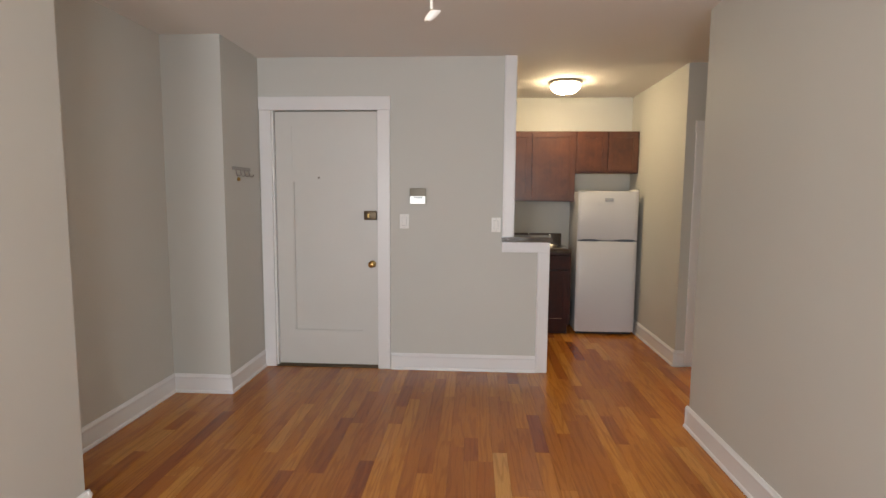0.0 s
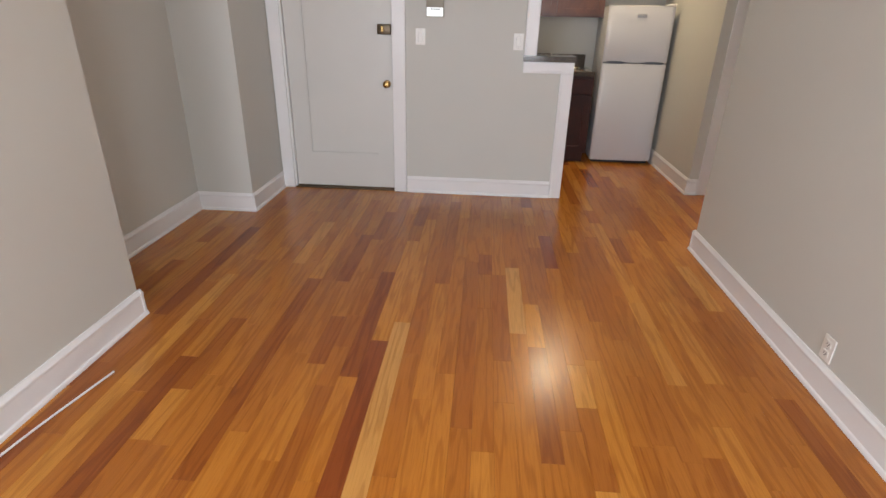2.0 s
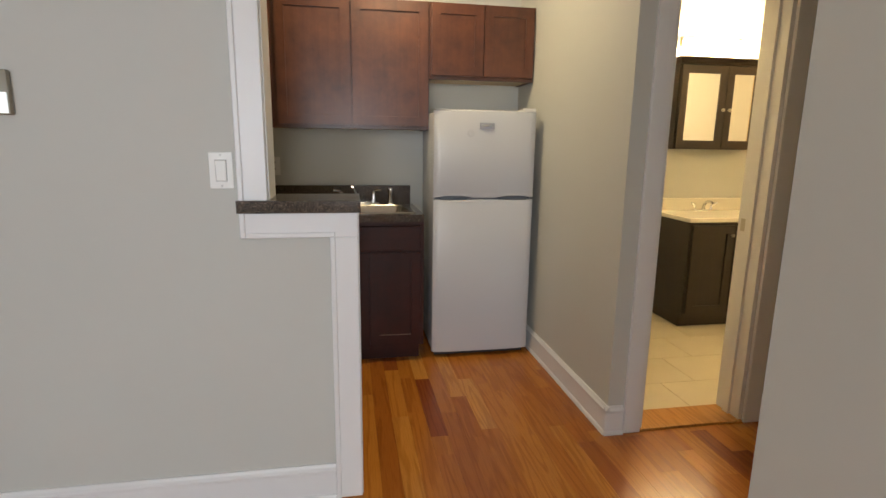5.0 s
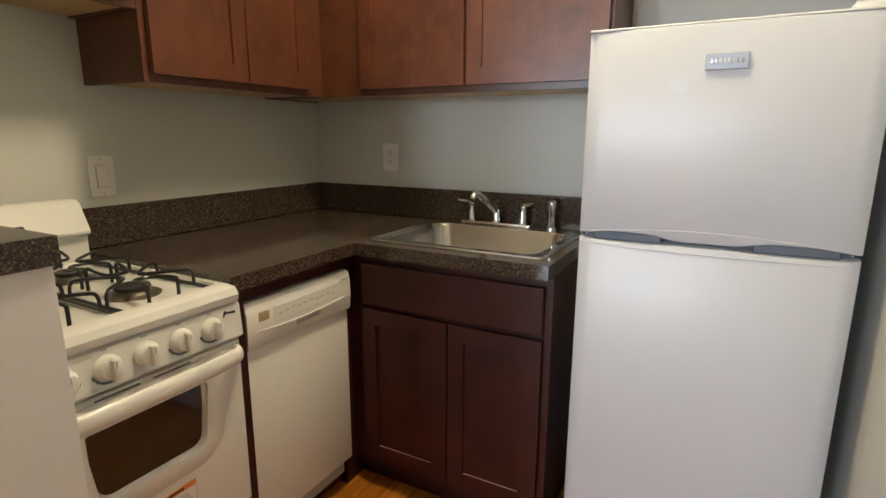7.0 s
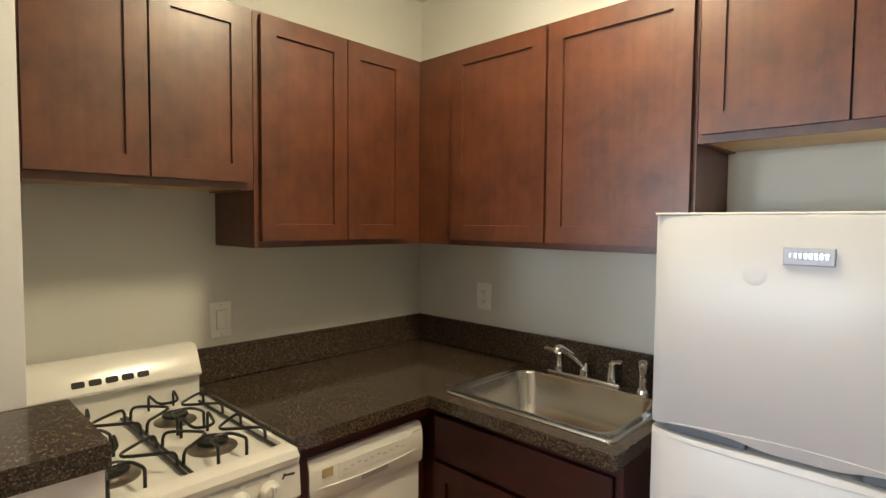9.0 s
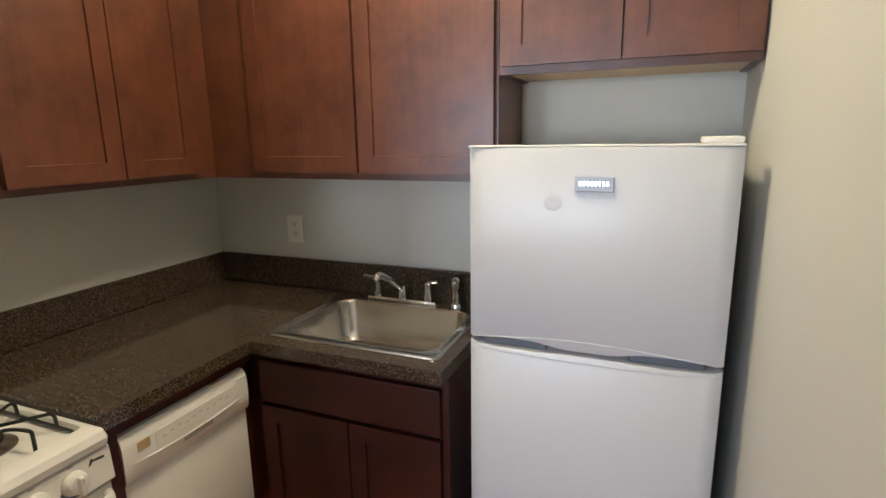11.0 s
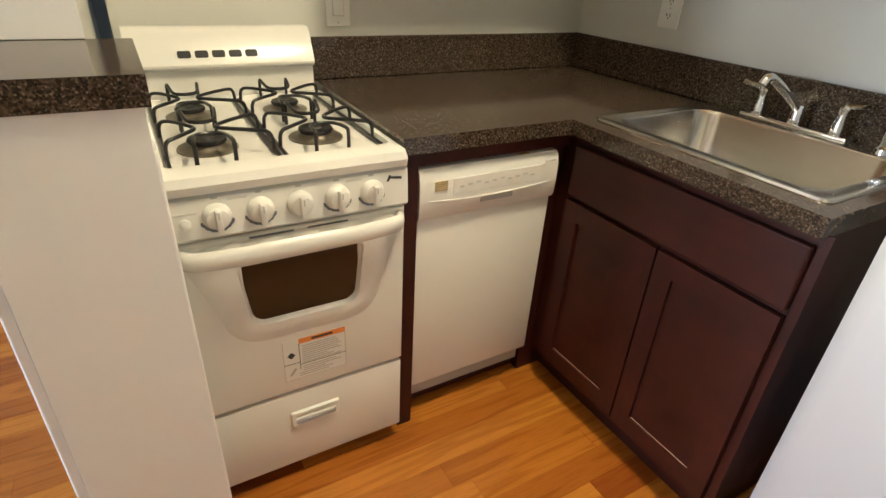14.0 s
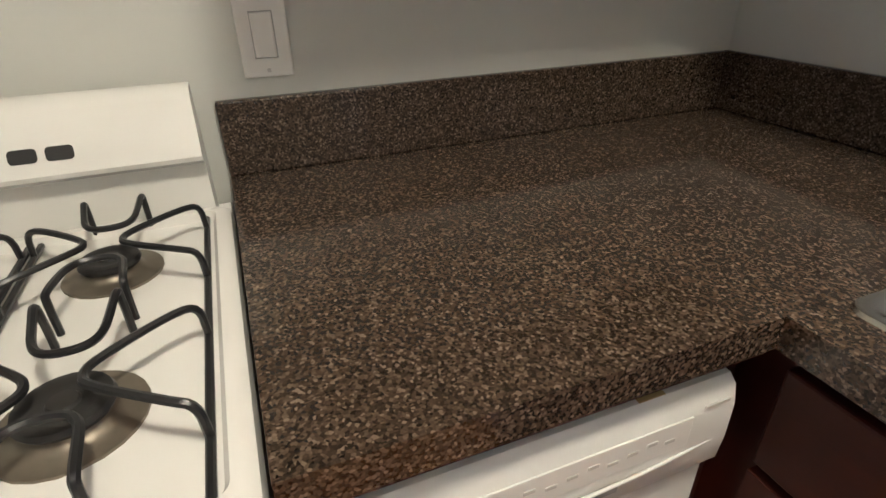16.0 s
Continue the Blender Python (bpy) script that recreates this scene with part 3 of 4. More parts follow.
# bar ledge on the half wall
lb = slab_cells([0.428, 0.526, 0.828], [DW0 - 0.040, DW0 - 0.024, DW1 + 0.030], lambda i, j: i == 1 or j == 0, 1.089, 1.130)
bmesh.ops.bevel(lb, geom=[e for e in lb.edges if all(v.co.z > 1.12 for v in e.verts) and len(e.link_faces) == 2 and e.calc_face_angle() > 1], offset=0.010, segments=3, affect="EDGES", profile=0.5)
structure("bar_ledge", lb, M["top"], "dark speckled laminate ledge on the half wall", "ledge", True)

# white end boards of the half wall and of the post above it
lab = "white painted board on the wall end of the kitchen opening"
structure("trim_half_wall_end", box(0.8152, 0.8225, DW0 - 0.0005, DW1 + 0.0215, 0, 1.0885, 0.001), M["trim"], lab, "trim")
structure("trim_post_end", box(0.5252, 0.530, DW0 - 0.0005, DW1 - 0.036, 1.1305, CEIL, 0.001), M["trim"], lab, "trim")


# ---- kitchen: wall cabinets ----
def shaker(u0, u1, z0, z1, face, axis, rail=0.055, thick=0.019):
    """A shaker door: frame and recessed panel, its face at the given plane, looking along -y or +x."""
    b = slab_cells([u0, u0 + rail, u1 - rail, u1], [z0, z0 + rail, z1 - rail, z1], lambda i, j: not (i == 1 and j == 1), 0, thick)
    top = [e for e in b.edges if all(v.co.z > thick * 0.9 for v in e.verts) and len(e.link_faces) == 2 and e.calc_face_angle() > 1]
    bmesh.ops.bevel(b, geom=top, offset=0.007, segments=1, affect="EDGES", profile=0.5)
    box(u0 + rail - 0.004, u1 - rail + 0.004, z0 + rail - 0.004, z1 - rail + 0.004, 0.002, thick - 0.009, bm=b)
    for v in b.verts:
        u, z, d = v.co
        v.co = (u, face + thick - d, z) if axis == "y" else (face - thick + d, u, z)
    return b


def worn_edge(u0, u1, z0, face, axis, mat, parent, rail=0.055):
    """A pale strip on a shaker door's bottom rail: the lamp's highlight, painted in."""
    a, c, z = u0 + rail + 0.002, u1 - rail - 0.002, z0 + rail - 0.004
    rim = [(face + 0.0035, z + 0.0008), (face + 0.009, z + 0.0052), (face + 0.011, z + 0.0048), (face + 0.011, z)]
    if axis == "y":
        b = loft([[(u, p, q) for p, q in rim] for u in (a, c)])
    else:
        b = loft([[(2 * face - p, u, q) for p, q in rim] for u in (a, c)])
    return part("worn_edge", b, M[mat], parent, "pale strip painted as a highlight on the rail edge")


def wall_cabinet(label, x0, x1, y0, y1, z0, z1, axis, doors, group="wall cabinets"):
    """A hung cabinet unit; doors are spans along its front."""
    t = thing("wall_cabinet", ((x0 + x1) / 2, (y0 + y1) / 2, z0), label, "cabinet", group)
    part("body", box(x0, x1, y0, y1, z0 + 0.012, z1), M["cab"], t)
    part("underside", box(x0 + 0.018, x1 - 0.018, y0 + 0.018, y1 - 0.018, z0 + 0.004, z0 + 0.012), M["raw"], t, "unstained plywood underside")
    if axis == "y":
        part("bottom_rail", boxes((x0, x1, y0, y0 + 0.018, z0, z0 + 0.012), (x0, x0 + 0.018, y0 + 0.018, y1, z0, z0 + 0.012), (x1 - 0.018, x1, y0 + 0.018, y1, z0, z0 + 0.012)), M["cabx"], t)
    else:
        part("bottom_rail", boxes((x1 - 0.018, x1, y0, y1, z0, z0 + 0.012), (x0, x1 - 0.018, y0, y0 + 0.018, z0, z0 + 0.012), (x0, x1 - 0.018, y1 - 0.018, y1, z0, z0 + 0.012)), M["caby"], t)
    for a, c in doors:
        front = y0 - 0.020 if axis == "y" else x1 + 0.020
        leaf = part("door", shaker(a, c, z0 + 0.022, z1 - 0.012, front, axis), M["cab"], t)
        worn_edge(a, c, z0 + 0.022, front, axis, "cherry_shine", leaf)
    return t


UF, UY = 0.190, 5.41   # carcass fronts of the two runs
UT = 2.155
wall_cabinet("short cherry-stained wall cabinet hung above the stove", KL + 0.002, UF, 4.050, 4.680, 1.590, UT, "x", [(4.098, 4.372), (4.378, 4.660)])
wall_cabinet("tall cherry-stained shaker wall cabinet with two doors", KL + 0.002, UF, 4.682, 5.409, 1.405, UT, "x", [(4.700, 5.030), (5.035, 5.318)])
wall_cabinet("tall cherry-stained shaker wall cabinet over the sink", KL + 0.002, 1.288, UY, KB - 0.002, 1.405, UT, "y", [(0.387, 0.812), (0.822, 1.278)])
wall_cabinet("short cherry-stained wall cabinet above the refrigerator", 1.290, KR - 0.003, UY, KB - 0.002, 1.712, UT, "y", [(1.302, 1.622), (1.628, 1.945)])

# ---- base cabinets ----
CF, CY = 0.535, 5.145
s = thing("sink_base_cabinet", (0.89, 5.4, 0.0), "cherry-stained sink base cabinet with two doors, darkened for shade", "cabinet")
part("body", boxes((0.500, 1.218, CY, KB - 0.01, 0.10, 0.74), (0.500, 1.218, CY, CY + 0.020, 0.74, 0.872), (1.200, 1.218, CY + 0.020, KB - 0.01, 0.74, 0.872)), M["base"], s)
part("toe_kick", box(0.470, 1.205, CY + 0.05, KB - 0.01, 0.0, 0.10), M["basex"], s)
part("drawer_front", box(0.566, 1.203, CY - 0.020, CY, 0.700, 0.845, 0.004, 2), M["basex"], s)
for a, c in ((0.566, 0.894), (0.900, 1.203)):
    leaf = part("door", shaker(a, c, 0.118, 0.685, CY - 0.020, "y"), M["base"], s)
    worn_edge(a, c, 0.118, CY - 0.020, "y", "shine", leaf)
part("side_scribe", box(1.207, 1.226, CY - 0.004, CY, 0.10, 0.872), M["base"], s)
p = thing("stove_side_panel", (0.25, 4.63, 0.0), "stained end panel between stove and dishwasher, darkened for shade", "panel")
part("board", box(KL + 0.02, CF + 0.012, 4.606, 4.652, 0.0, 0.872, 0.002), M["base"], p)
p = thing("dishwasher_head_rail", (0.25, 4.9, 0.83), "stained rail above the dishwasher, darkened for shade", "panel")
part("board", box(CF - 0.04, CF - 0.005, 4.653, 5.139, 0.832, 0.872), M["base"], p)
p = thing("corner_filler", (0.5, 5.12, 0.0), "stained filler strip in the cabinet corner, darkened for shade", "panel")
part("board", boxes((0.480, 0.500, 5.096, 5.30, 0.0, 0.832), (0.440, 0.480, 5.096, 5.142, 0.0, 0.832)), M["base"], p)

# ---- worktop ----
SX0, SX1, SY0, SY1 = 0.568, 1.184, 5.168, 5.674
w = thing("worktop", (0.2, 5.2, 0.875), "dark brown speckled laminate worktop in an L", "worktop")
xs = [KL + 0.004, 0.560, SX0 + 0.025, SX1 - 0.025, 1.220]
ys = [4.604, 5.105, SY0 + 0.025, SY1 - 0.06, KB - 0.002]
wb = slab_cells(xs, ys, lambda i, j: i == 0 or (j >= 1 and not (i == 2 and j == 2)), 0.874, 0.915)
edge = [e for e in wb.edges if len(e.link_faces) == 2 and e.calc_face_angle() > 1 and abs(e.verts[0].co.z - e.verts[1].co.z) < 1e-4
        and ((all(abs(v.co.x - 0.560) < 1e-4 and v.co.y < 5.106 for v in e.verts)) or (all(abs(v.co.y - 5.105) < 1e-4 and v.co.x > 0.559 for v in e.verts)))]
bmesh.ops.bevel(wb, geom=edge, offset=0.0185, segments=6, affect="EDGES", profile=0.5)
part("deck", wb, M["top"], w, smooth=True)
part("backsplash", boxes((KL + 0.003, KL + 0.021, 4.604, KB - 0.022, 0.9155, 1.041), bev=0.004, seg=2), M["top"], w)
part("backsplash", boxes((KL + 0.003, 1.205, KB - 0.0215, KB - 0.003, 0.9155, 1.041), bev=0.004, seg=2), M["top"], w)

# ---- sink ----
s = thing("kitchen_sink", (0.88, 5.43, 0.915), "single-bowl stainless steel drop-in sink", "sink")
part("rim", loft([rounded(SX0, SX1, SY0, SY1, 0.9155, 0.025), rounded(SX0 + 0.002, SX1 - 0.002, SY0 + 0.002, SY1 - 0.002, 0.9205, 0.024), rounded(SX0 + 0.012, SX1 - 0.012, SY0 + 0.012, SY1 - 0.012, 0.9215, 0.022),
                  rounded(SX0 + 0.018, SX1 - 0.018, SY0 + 0.018, SY1 - 0.018, 0.9185, 0.020), rounded(SX0 + 0.035, SX1 - 0.035, SY0 + 0.035, SY1 - 0.082, 0.9185, 0.06)], False, False), M["steel"], s, smooth=True)
part("bowl", loft([rounded(SX0 + 0.035, SX1 - 0.035, SY0 + 0.035, SY1 - 0.082, 0.9185, 0.06), rounded(SX0 + 0.040, SX1 - 0.040, SY0 + 0.040, SY1 - 0.087, 0.912, 0.06), rounded(SX0 + 0.050, SX1 - 0.050, SY0 + 0.050, SY1 - 0.097, 0.80, 0.06),
                   rounded(SX0 + 0.075, SX1 - 0.075, SY0 + 0.075, SY1 - 0.12, 0.766, 0.05), rounded(SX0 + 0.20, SX1 - 0.20, SY0 + 0.15, SY1 - 0.20, 0.762, 0.03)], False, True), M["steel"], s, smooth=True)
part("drain", turned((0.88, 5.40, 0.7625), [(0.042, 0), (0.042, 0.003), (0.034, 0.004), (0.030, 0.001)]), M["chrome"], s, smooth=True)

FY = SY1 - 0.042
f = thing("faucet", (0.845, FY, 0.919), "chrome two-handle kitchen faucet on the sink", "faucet")
part("base_plate", box(0.700, 0.990, FY - 0.024, FY + 0.024, 0.919, 0.934, 0.006, 3), M["chrome"], f, smooth=True)
for hx, dx in ((0.738, -1), (0.952, 1)):
    part("handle", join(turned((hx, FY, 0.932), [(0.017, 0), (0.016, 0.02), (0.012, 0.045), (0.013, 0.065), (0.008, 0.072)]), tube([(hx, FY, 0.992), (hx + 0.004 * dx, FY - 0.014, 1.008), (hx + 0.050 * dx, FY - 0.022, 1.014)], 0.0065, 8)), M["chrome"], f, "", True)
part("spout", join(turned((0.845, FY, 0.932), [(0.018, 0), (0.016, 0.04), (0.014, 0.05)]), tube([(0.845, FY, 0.965), (0.840, FY - 0.02, 0.985), (0.822, FY - 0.10, 1.040), (0.815, FY - 0.135, 1.058), (0.812, FY - 0.150, 1.036)], 0.0115, 10)), M["chrome"], f, "", True)
f = thing("side_sprayer", (1.065, FY, 0.919), "chrome side sprayer standing on the sink", "sprayer")
part("holder", turned((1.065, FY, 0.919), [(0.022, 0), (0.020, 0.012), (0.013, 0.018), (0.013, 0.05)]), M["chrome"], f, smooth=True)
part("wand", turned((1.065, FY - 0.002, 0.965), [(0.011, 0), (0.013, 0.02), (0.017, 0.045), (0.016, 0.058), (0.009, 0.065)]), M["chrome"], f, smooth=True)

plate("wall_outlet", "y-", KB, 0.312, 1.166, 0.080, 0.118, "white duplex outlet above the worktop", "outlet")
plate("light_switch", "x+", KL, 4.697, 1.134, 0.078, 0.128, "white rocker switch beside the stove", "switch")

# ---- refrigerator ----
FX0, FX1, FYF = 1.283, 1.902, 5.145
r = thing("refrigerator", (1.59, 5.4, 0.0), "white two-door top-freezer refrigerator, shut", "refrigerator")
part("cabinet", box(FX0 + 0.006, FX1 - 0.006, FYF + 0.062, KB - 0.03, 0.03, 1.505, 0.006), M["fridge"], r, smooth=True)
part("gasket", box(FX0 + 0.014, FX1 - 0.014, FYF + 0.052, FYF + 0.062, 0.05, 1.495), M["seal"], r)
part("kick_grille", box(FX0 + 0.02, FX1 - 0.02, FYF + 0.05, FYF + 0.07, 0.004, 0.045), M["black"], r)


def fridge_door(zb, zt):
    """A door bowed forward, with wavy bottom or top edge given as functions of the span 0..1."""
    n = 32
    loops = []
    for i in range(n + 1):
        q = i / n
        x = FX0 + (FX1 - FX0) * q
        yf = FYF + 0.012 * (2 * q - 1) ** 4
        if i in (0, n):
            yf += 0.012
        a, c = zb(q), zt(q)
        e = 0.008
        loops.append([(x, FYF + 0.052, a), (x, yf + e, a), (x, yf + e * 0.3, a + e * 0.3), (x, yf, a + e), (x, yf, c - e), (x, yf + e * 0.3, c - e * 0.3), (x, yf + e, c), (x, FYF + 0.052, c)])
    return loft(loops)


def scoop(q):
    """Two finger recesses beside the middle of the joint between the doors."""
    g = lambda m, s: math.exp(-((q - m) / s) ** 4)
    return g(0.2, 0.155) + g(0.8, 0.155)


fz = part("freezer_door", fridge_door(lambda q: 1.006 + 0.013 * scoop(q), lambda q: 1.515), M["fridge"], r, smooth=True)
fd = part("fresh_food_door", fridge_door(lambda q: 0.035, lambda q: 0.998 - 0.004 * scoop(q)), M["fridge"], r, smooth=True)
# raised lip that arches over the joint, and the lip under it
for nm, par, fn in (("handle_lip", fz, lambda q: 1.014 + 0.021 * math.sin(math.pi * q)), ("handle_lip", fd, lambda q: 0.984 - 0.004 * math.sin(math.pi * q))):
    part(nm, tube([(FX0 + 0.008 + (FX1 - FX0 - 0.016) * k / 20, FYF + 0.0008 + 0.012 * (k / 10 - 1) ** 4, fn(k / 20)) for k in range(21)], 0.0020, 8, smooth=0), M["fridge"], par, smooth=True)
# dark blocks inside the joint colour in the shade of the finger recesses
for q in (0.2, 0.8):
    xc = FX0 + (FX1 - FX0) * q
    part("finger_recess", box(xc - 0.085, xc + 0.085, FYF + 0.018, FYF + 0.050, 0.9945, 1.0185, 0.004), M["seal"], fd)
em = part("emblem", box(1.552, 1.640, FYF - 0.006, FYF + 0.002, 1.411, 1.447, 0.002), M["emblem"], fz, "small silver emblem plate")
for k in range(8):
    part("raised_bar", box(1.562 + 0.0088 * k, 1.5675 + 0.0088 * k, FYF - 0.0075, FYF - 0.005, 1.425, 1.436, 0.0007), M["chrome"], em)
part("dent", turned((1.502, FYF + 0.0003, 1.386), [(0.026, 0), (0.020, -0.00045), (0.014, -0.0007), (0.008, -0.00055), (0.003, -0.0004)], "y", 32), M["fridge"], fz, "shallow round dent", True)
part("top_cap", box(FX0 + 0.002, FX1 - 0.002, FYF + 0.004, FYF + 0.052, 1.5145, 1.5195, 0.002), M["plastic"], fz)
part("hinge_cover", box(FX1 - 0.085, FX1 - 0.004, FYF + 0.015, FYF + 0.09, 1.519, 1.535, 0.005), M["plastic"], r, "cream plastic hinge cover", True)

# ---- dishwasher ----
DF = CF
w = thing("dishwasher", (0.25, 4.87, 0.0), "narrow white built-in dishwasher, shut", "dishwasher")
part("tub", box(KL + 0.03, DF - 0.045, 4.656, 5.092, 0.05, 0.825), M["grey"], w)
dd = part("door", box(DF - 0.045, DF - 0.003, 4.658, 5.090, 0.128, 0.688, 0.004, 2), M["enamel"], w, smooth=True)
prof = [(DF - 0.045, 0.690), (DF + 0.004, 0.690), (DF + 0.010, 0.700), (DF + 0.013, 0.740), (DF + 0.012, 0.790), (DF + 0.006, 0.815), (DF - 0.004, 0.824), (DF - 0.045, 0.824)]
cp = part("control_panel", loft([[(x, y, z) for x, z in prof] for y in (4.657, 5.091)]), M["plastic"], w, smooth=True)
part("vent", boxes(*[(DF + 0.0115, DF + 0.0145, 4.698, 4.734, 0.768 + 0.0052 * k, 0.771 + 0.0052 * k) for k in range(5)]), M["stain"], cp, "yellowed vent slots")
part("touch_panel", box(DF + 0.0115, DF + 0.0138, 4.752, 5.03, 0.752, 0.795, 0.001), M["plate"], cp)
for k in range(10):
    part("button_mark", box(DF + 0.0135, DF + 0.0145, 4.770 + 0.025 * k, 4.783 + 0.025 * k, 0.768 + 0.003 * (k % 3), 0.773 + 0.003 * (k % 3)), M["dimprint"], cp)
part("emblem_bar", box(DF + 0.0115, DF + 0.0135, 5.045, 5.080, 0.800, 0.804), M["dimprint"], cp)
# grey patch for the shade in the finger recess, no hollow is cut
part("handle_recess", box(DF + 0.009, DF + 0.0136, 4.838, 4.942, 0.716, 0.734, 0.002), M["grey"], cp, "grey patch painted as the shade of a finger recess")
part("handle_ridge", tube([(DF + 0.011, 4.68, 0.742), (DF + 0.016, 4.76, 0.737), (DF + 0.018, 4.87, 0.735), (DF + 0.016, 4.99, 0.737), (DF + 0.011, 5.07, 0.742)], 0.0022, 8), M["plastic"], cp, smooth=True)
part("kick_plate", box(DF - 0.075, DF - 0.06, 4.658, 5.090, 0.012, 0.125), M["base"], w)
part("kick_flange", box(DF - 0.058, DF - 0.045, 4.67, 4.99, 0.100, 0.127), M["plastic"], w)
part("smear", box(DF - 0.018, DF - 0.004, 4.965, 5.00, 0.8235, 0.8246), M["stain"], cp, "brown smear on the top edge")


# ---- stove ----
SY_0, SY_1, SF = 4.098, 4.598, 0.582
YC = (SY_0 + SY_1) / 2
g = thing("gas_stove", (0.25, YC, 0.0), "white four-burner freestanding gas stove", "stove")
part("body", box(KL + 0.03, SF - 0.035, SY_0 + 0.003, SY_1 - 0.003, 0.045, 0.875), M["enamel"], g)
for x in (0.02, 0.47):
    for y in (SY_0 + 0.05, SY_1 - 0.05):
        part("foot", turned((x, y, 0.0), [(0.018, 0), (0.018, 0.012), (0.008, 0.016), (0.008, 0.05)], "z", 12), M["rubber"], g)
# cooktop: rolled rim round a sunken pan
X0, X1 = 0.005, 0.605
rim = [rounded(X0, X1 - 0.004, SY_0, SY_1, 0.868, 0.012), rounded(X0, X1, SY_0 - 0.001, SY_1 + 0.001, 0.885, 0.014), rounded(X0 + 0.002, X1 - 0.008, SY_0 + 0.002, SY_1 - 0.002, 0.901, 0.014),
       rounded(X0 + 0.008, X1 - 0.022, SY_0 + 0.010, SY_1 - 0.010, 0.907, 0.014), rounded(X0 + 0.020, X1 - 0.055, SY_0 + 0.022, SY_1 - 0.022, 0.907, 0.014),
       rounded(X0 + 0.026, X1 - 0.062, SY_0 + 0.028, SY_1 - 0.028, 0.894, 0.014), rounded(X0 + 0.05, X1 - 0.09, SY_0 + 0.05, SY_1 - 0.05, 0.892, 0.01)]
part("cooktop", loft(rim, False, True), M["enamel"], g, smooth=True)
# backguard leaning back, with five vent slots
bp = [(0.004, 0.907), (0.004, 0.975), (0.024, 0.985), (0.026, 0.992), (-0.012, 1.066), (-0.030, 1.078), (-0.075, 1.078), (-0.075, 0.86), (0.004, 0.86)]
bg = part("backguard", loft([[(x, y, z) for x, z in bp] for y in (SY_0 + 0.004, SY_1 - 0.022)]), M["enamel"], g, smooth=True)
for k in range(5):
    y0 = 4.218 + 0.0425 * k
    sl = swap(rounded(y0, y0 + 0.033, 1.009, 1.026, 0, 0.005, 3), "x")
    lean = lambda z: 0.026 - 0.038 * (z - 0.992) / 0.074
    part("vent_slot", loft([[(lean(z) - 0.004, y, z) for _, y, z in sl], [(lean(z) + 0.0012, y, z) for _, y, z in sl]]), M["black"], bg, "black vent slot")
# control panel
pp = [(SF - 0.03, 0.772), (SF + 0.012, 0.772), (SF + 0.020, 0.780), (SF + 0.014, 0.858), (SF + 0.006, 0.866), (SF - 0.03, 0.866)]
cp = part("control_panel", loft([[(x, y, z) for x, z in pp] for y in (SY_0 + 0.001, SY_1 - 0.001)]), M["enamel"], g, smooth=True)
PX = SF + 0.0175
skin = lambda z: SF + 0.020 - 0.006 * (z - 0.780) / 0.078
for k, y in enumerate((4.191, 4.272, 4.351, 4.431, 4.509)):
    zc = 0.821
    kb = part("knob", turned((PX, y, zc), [(0.0265, 0), (0.0265, 0.006), (0.024, 0.012), (0.022, 0.014), (0.0205, 0.022), (0.016, 0.024)], "x", 28), M["plastic"], g, smooth=True)
    part("grip", box(PX + 0.012, PX + 0.036, y - 0.006, y + 0.006, zc - 0.022, zc + 0.022, 0.004, 2), M["plastic"], kb, smooth=True)
    part("pointer", box(PX + 0.0355, PX + 0.0368, y - 0.0009, y + 0.0009, zc + 0.006, zc + 0.019), M["grey"], kb)
    if k != 2:
        loops = []
        for n_ in range(15):
            a = radians(-160 + 10 * n_)
            w_ = 0.0022 + 0.0016 * (n_ % 2)
            rim_ = [(y + q_ * math.cos(a), zc + q_ * math.sin(a)) for q_ in (0.0290, 0.0310 + w_)]
            loops.append([(skin(rim_[e][1]) + d_, *rim_[e]) for e, d_ in ((0, -0.001), (1, -0.001), (1, 0.001), (0, 0.001))])
        arc = loft(loops)
        part("dial_scale", arc, M["seal"], cp, "dark printed dial marks")
    part("dial_word", box(skin(0.857) - 0.001, skin(0.857) + 0.0006, y - 0.006, y + 0.006, zc + 0.033, zc + 0.037), M["grey"], cp)
for y in (4.232, 4.470):
    part("printed_word", box(skin(0.85) - 0.001, skin(0.85) + 0.0005, y - 0.018, y + 0.018, 0.848, 0.852), M["dimprint"], cp)
part("oven_light_button", turned((PX - 0.001, 4.134, 0.813), [(0.010, 0), (0.010, 0.008), (0.007, 0.010)], "x", 16), M["plastic"], g, smooth=True)
part("button_word", box(skin(0.831) - 0.001, skin(0.831) + 0.0006, 4.112, 4.156, 0.829, 0.833), M["dimprint"], cp)
mk = [(4.545, 0.836), (4.550, 0.836), (4.554, 0.842), (4.582, 0.838), (4.582, 0.844), (4.556, 0.847), (4.555, 0.850), (4.551, 0.850)]
part("maker_bar", loft([[(skin(z) + d_, y, z) for y, z in mk] for d_ in (-0.001, 0.0008)]), M["ink"], cp)
# oven door
DXF = SF + 0.008
od = part("oven_door", panelled(SY_0 + 0.002, SY_1 - 0.002, 0.312, 0.764, 0, 0.042, [(4.222, 4.478, 0.545, 0.690)]), M["enamel"], g)
for v in od.data.vertices:
    q = v.co + root_loc(od)
    v.co = Vector((DXF - q.y, q.x, q.z)) - root_loc(od)
bm = bmesh.new()
bm.from_mesh(od.data)
bmesh.ops.recalc_face_normals(bm, faces=bm.faces)
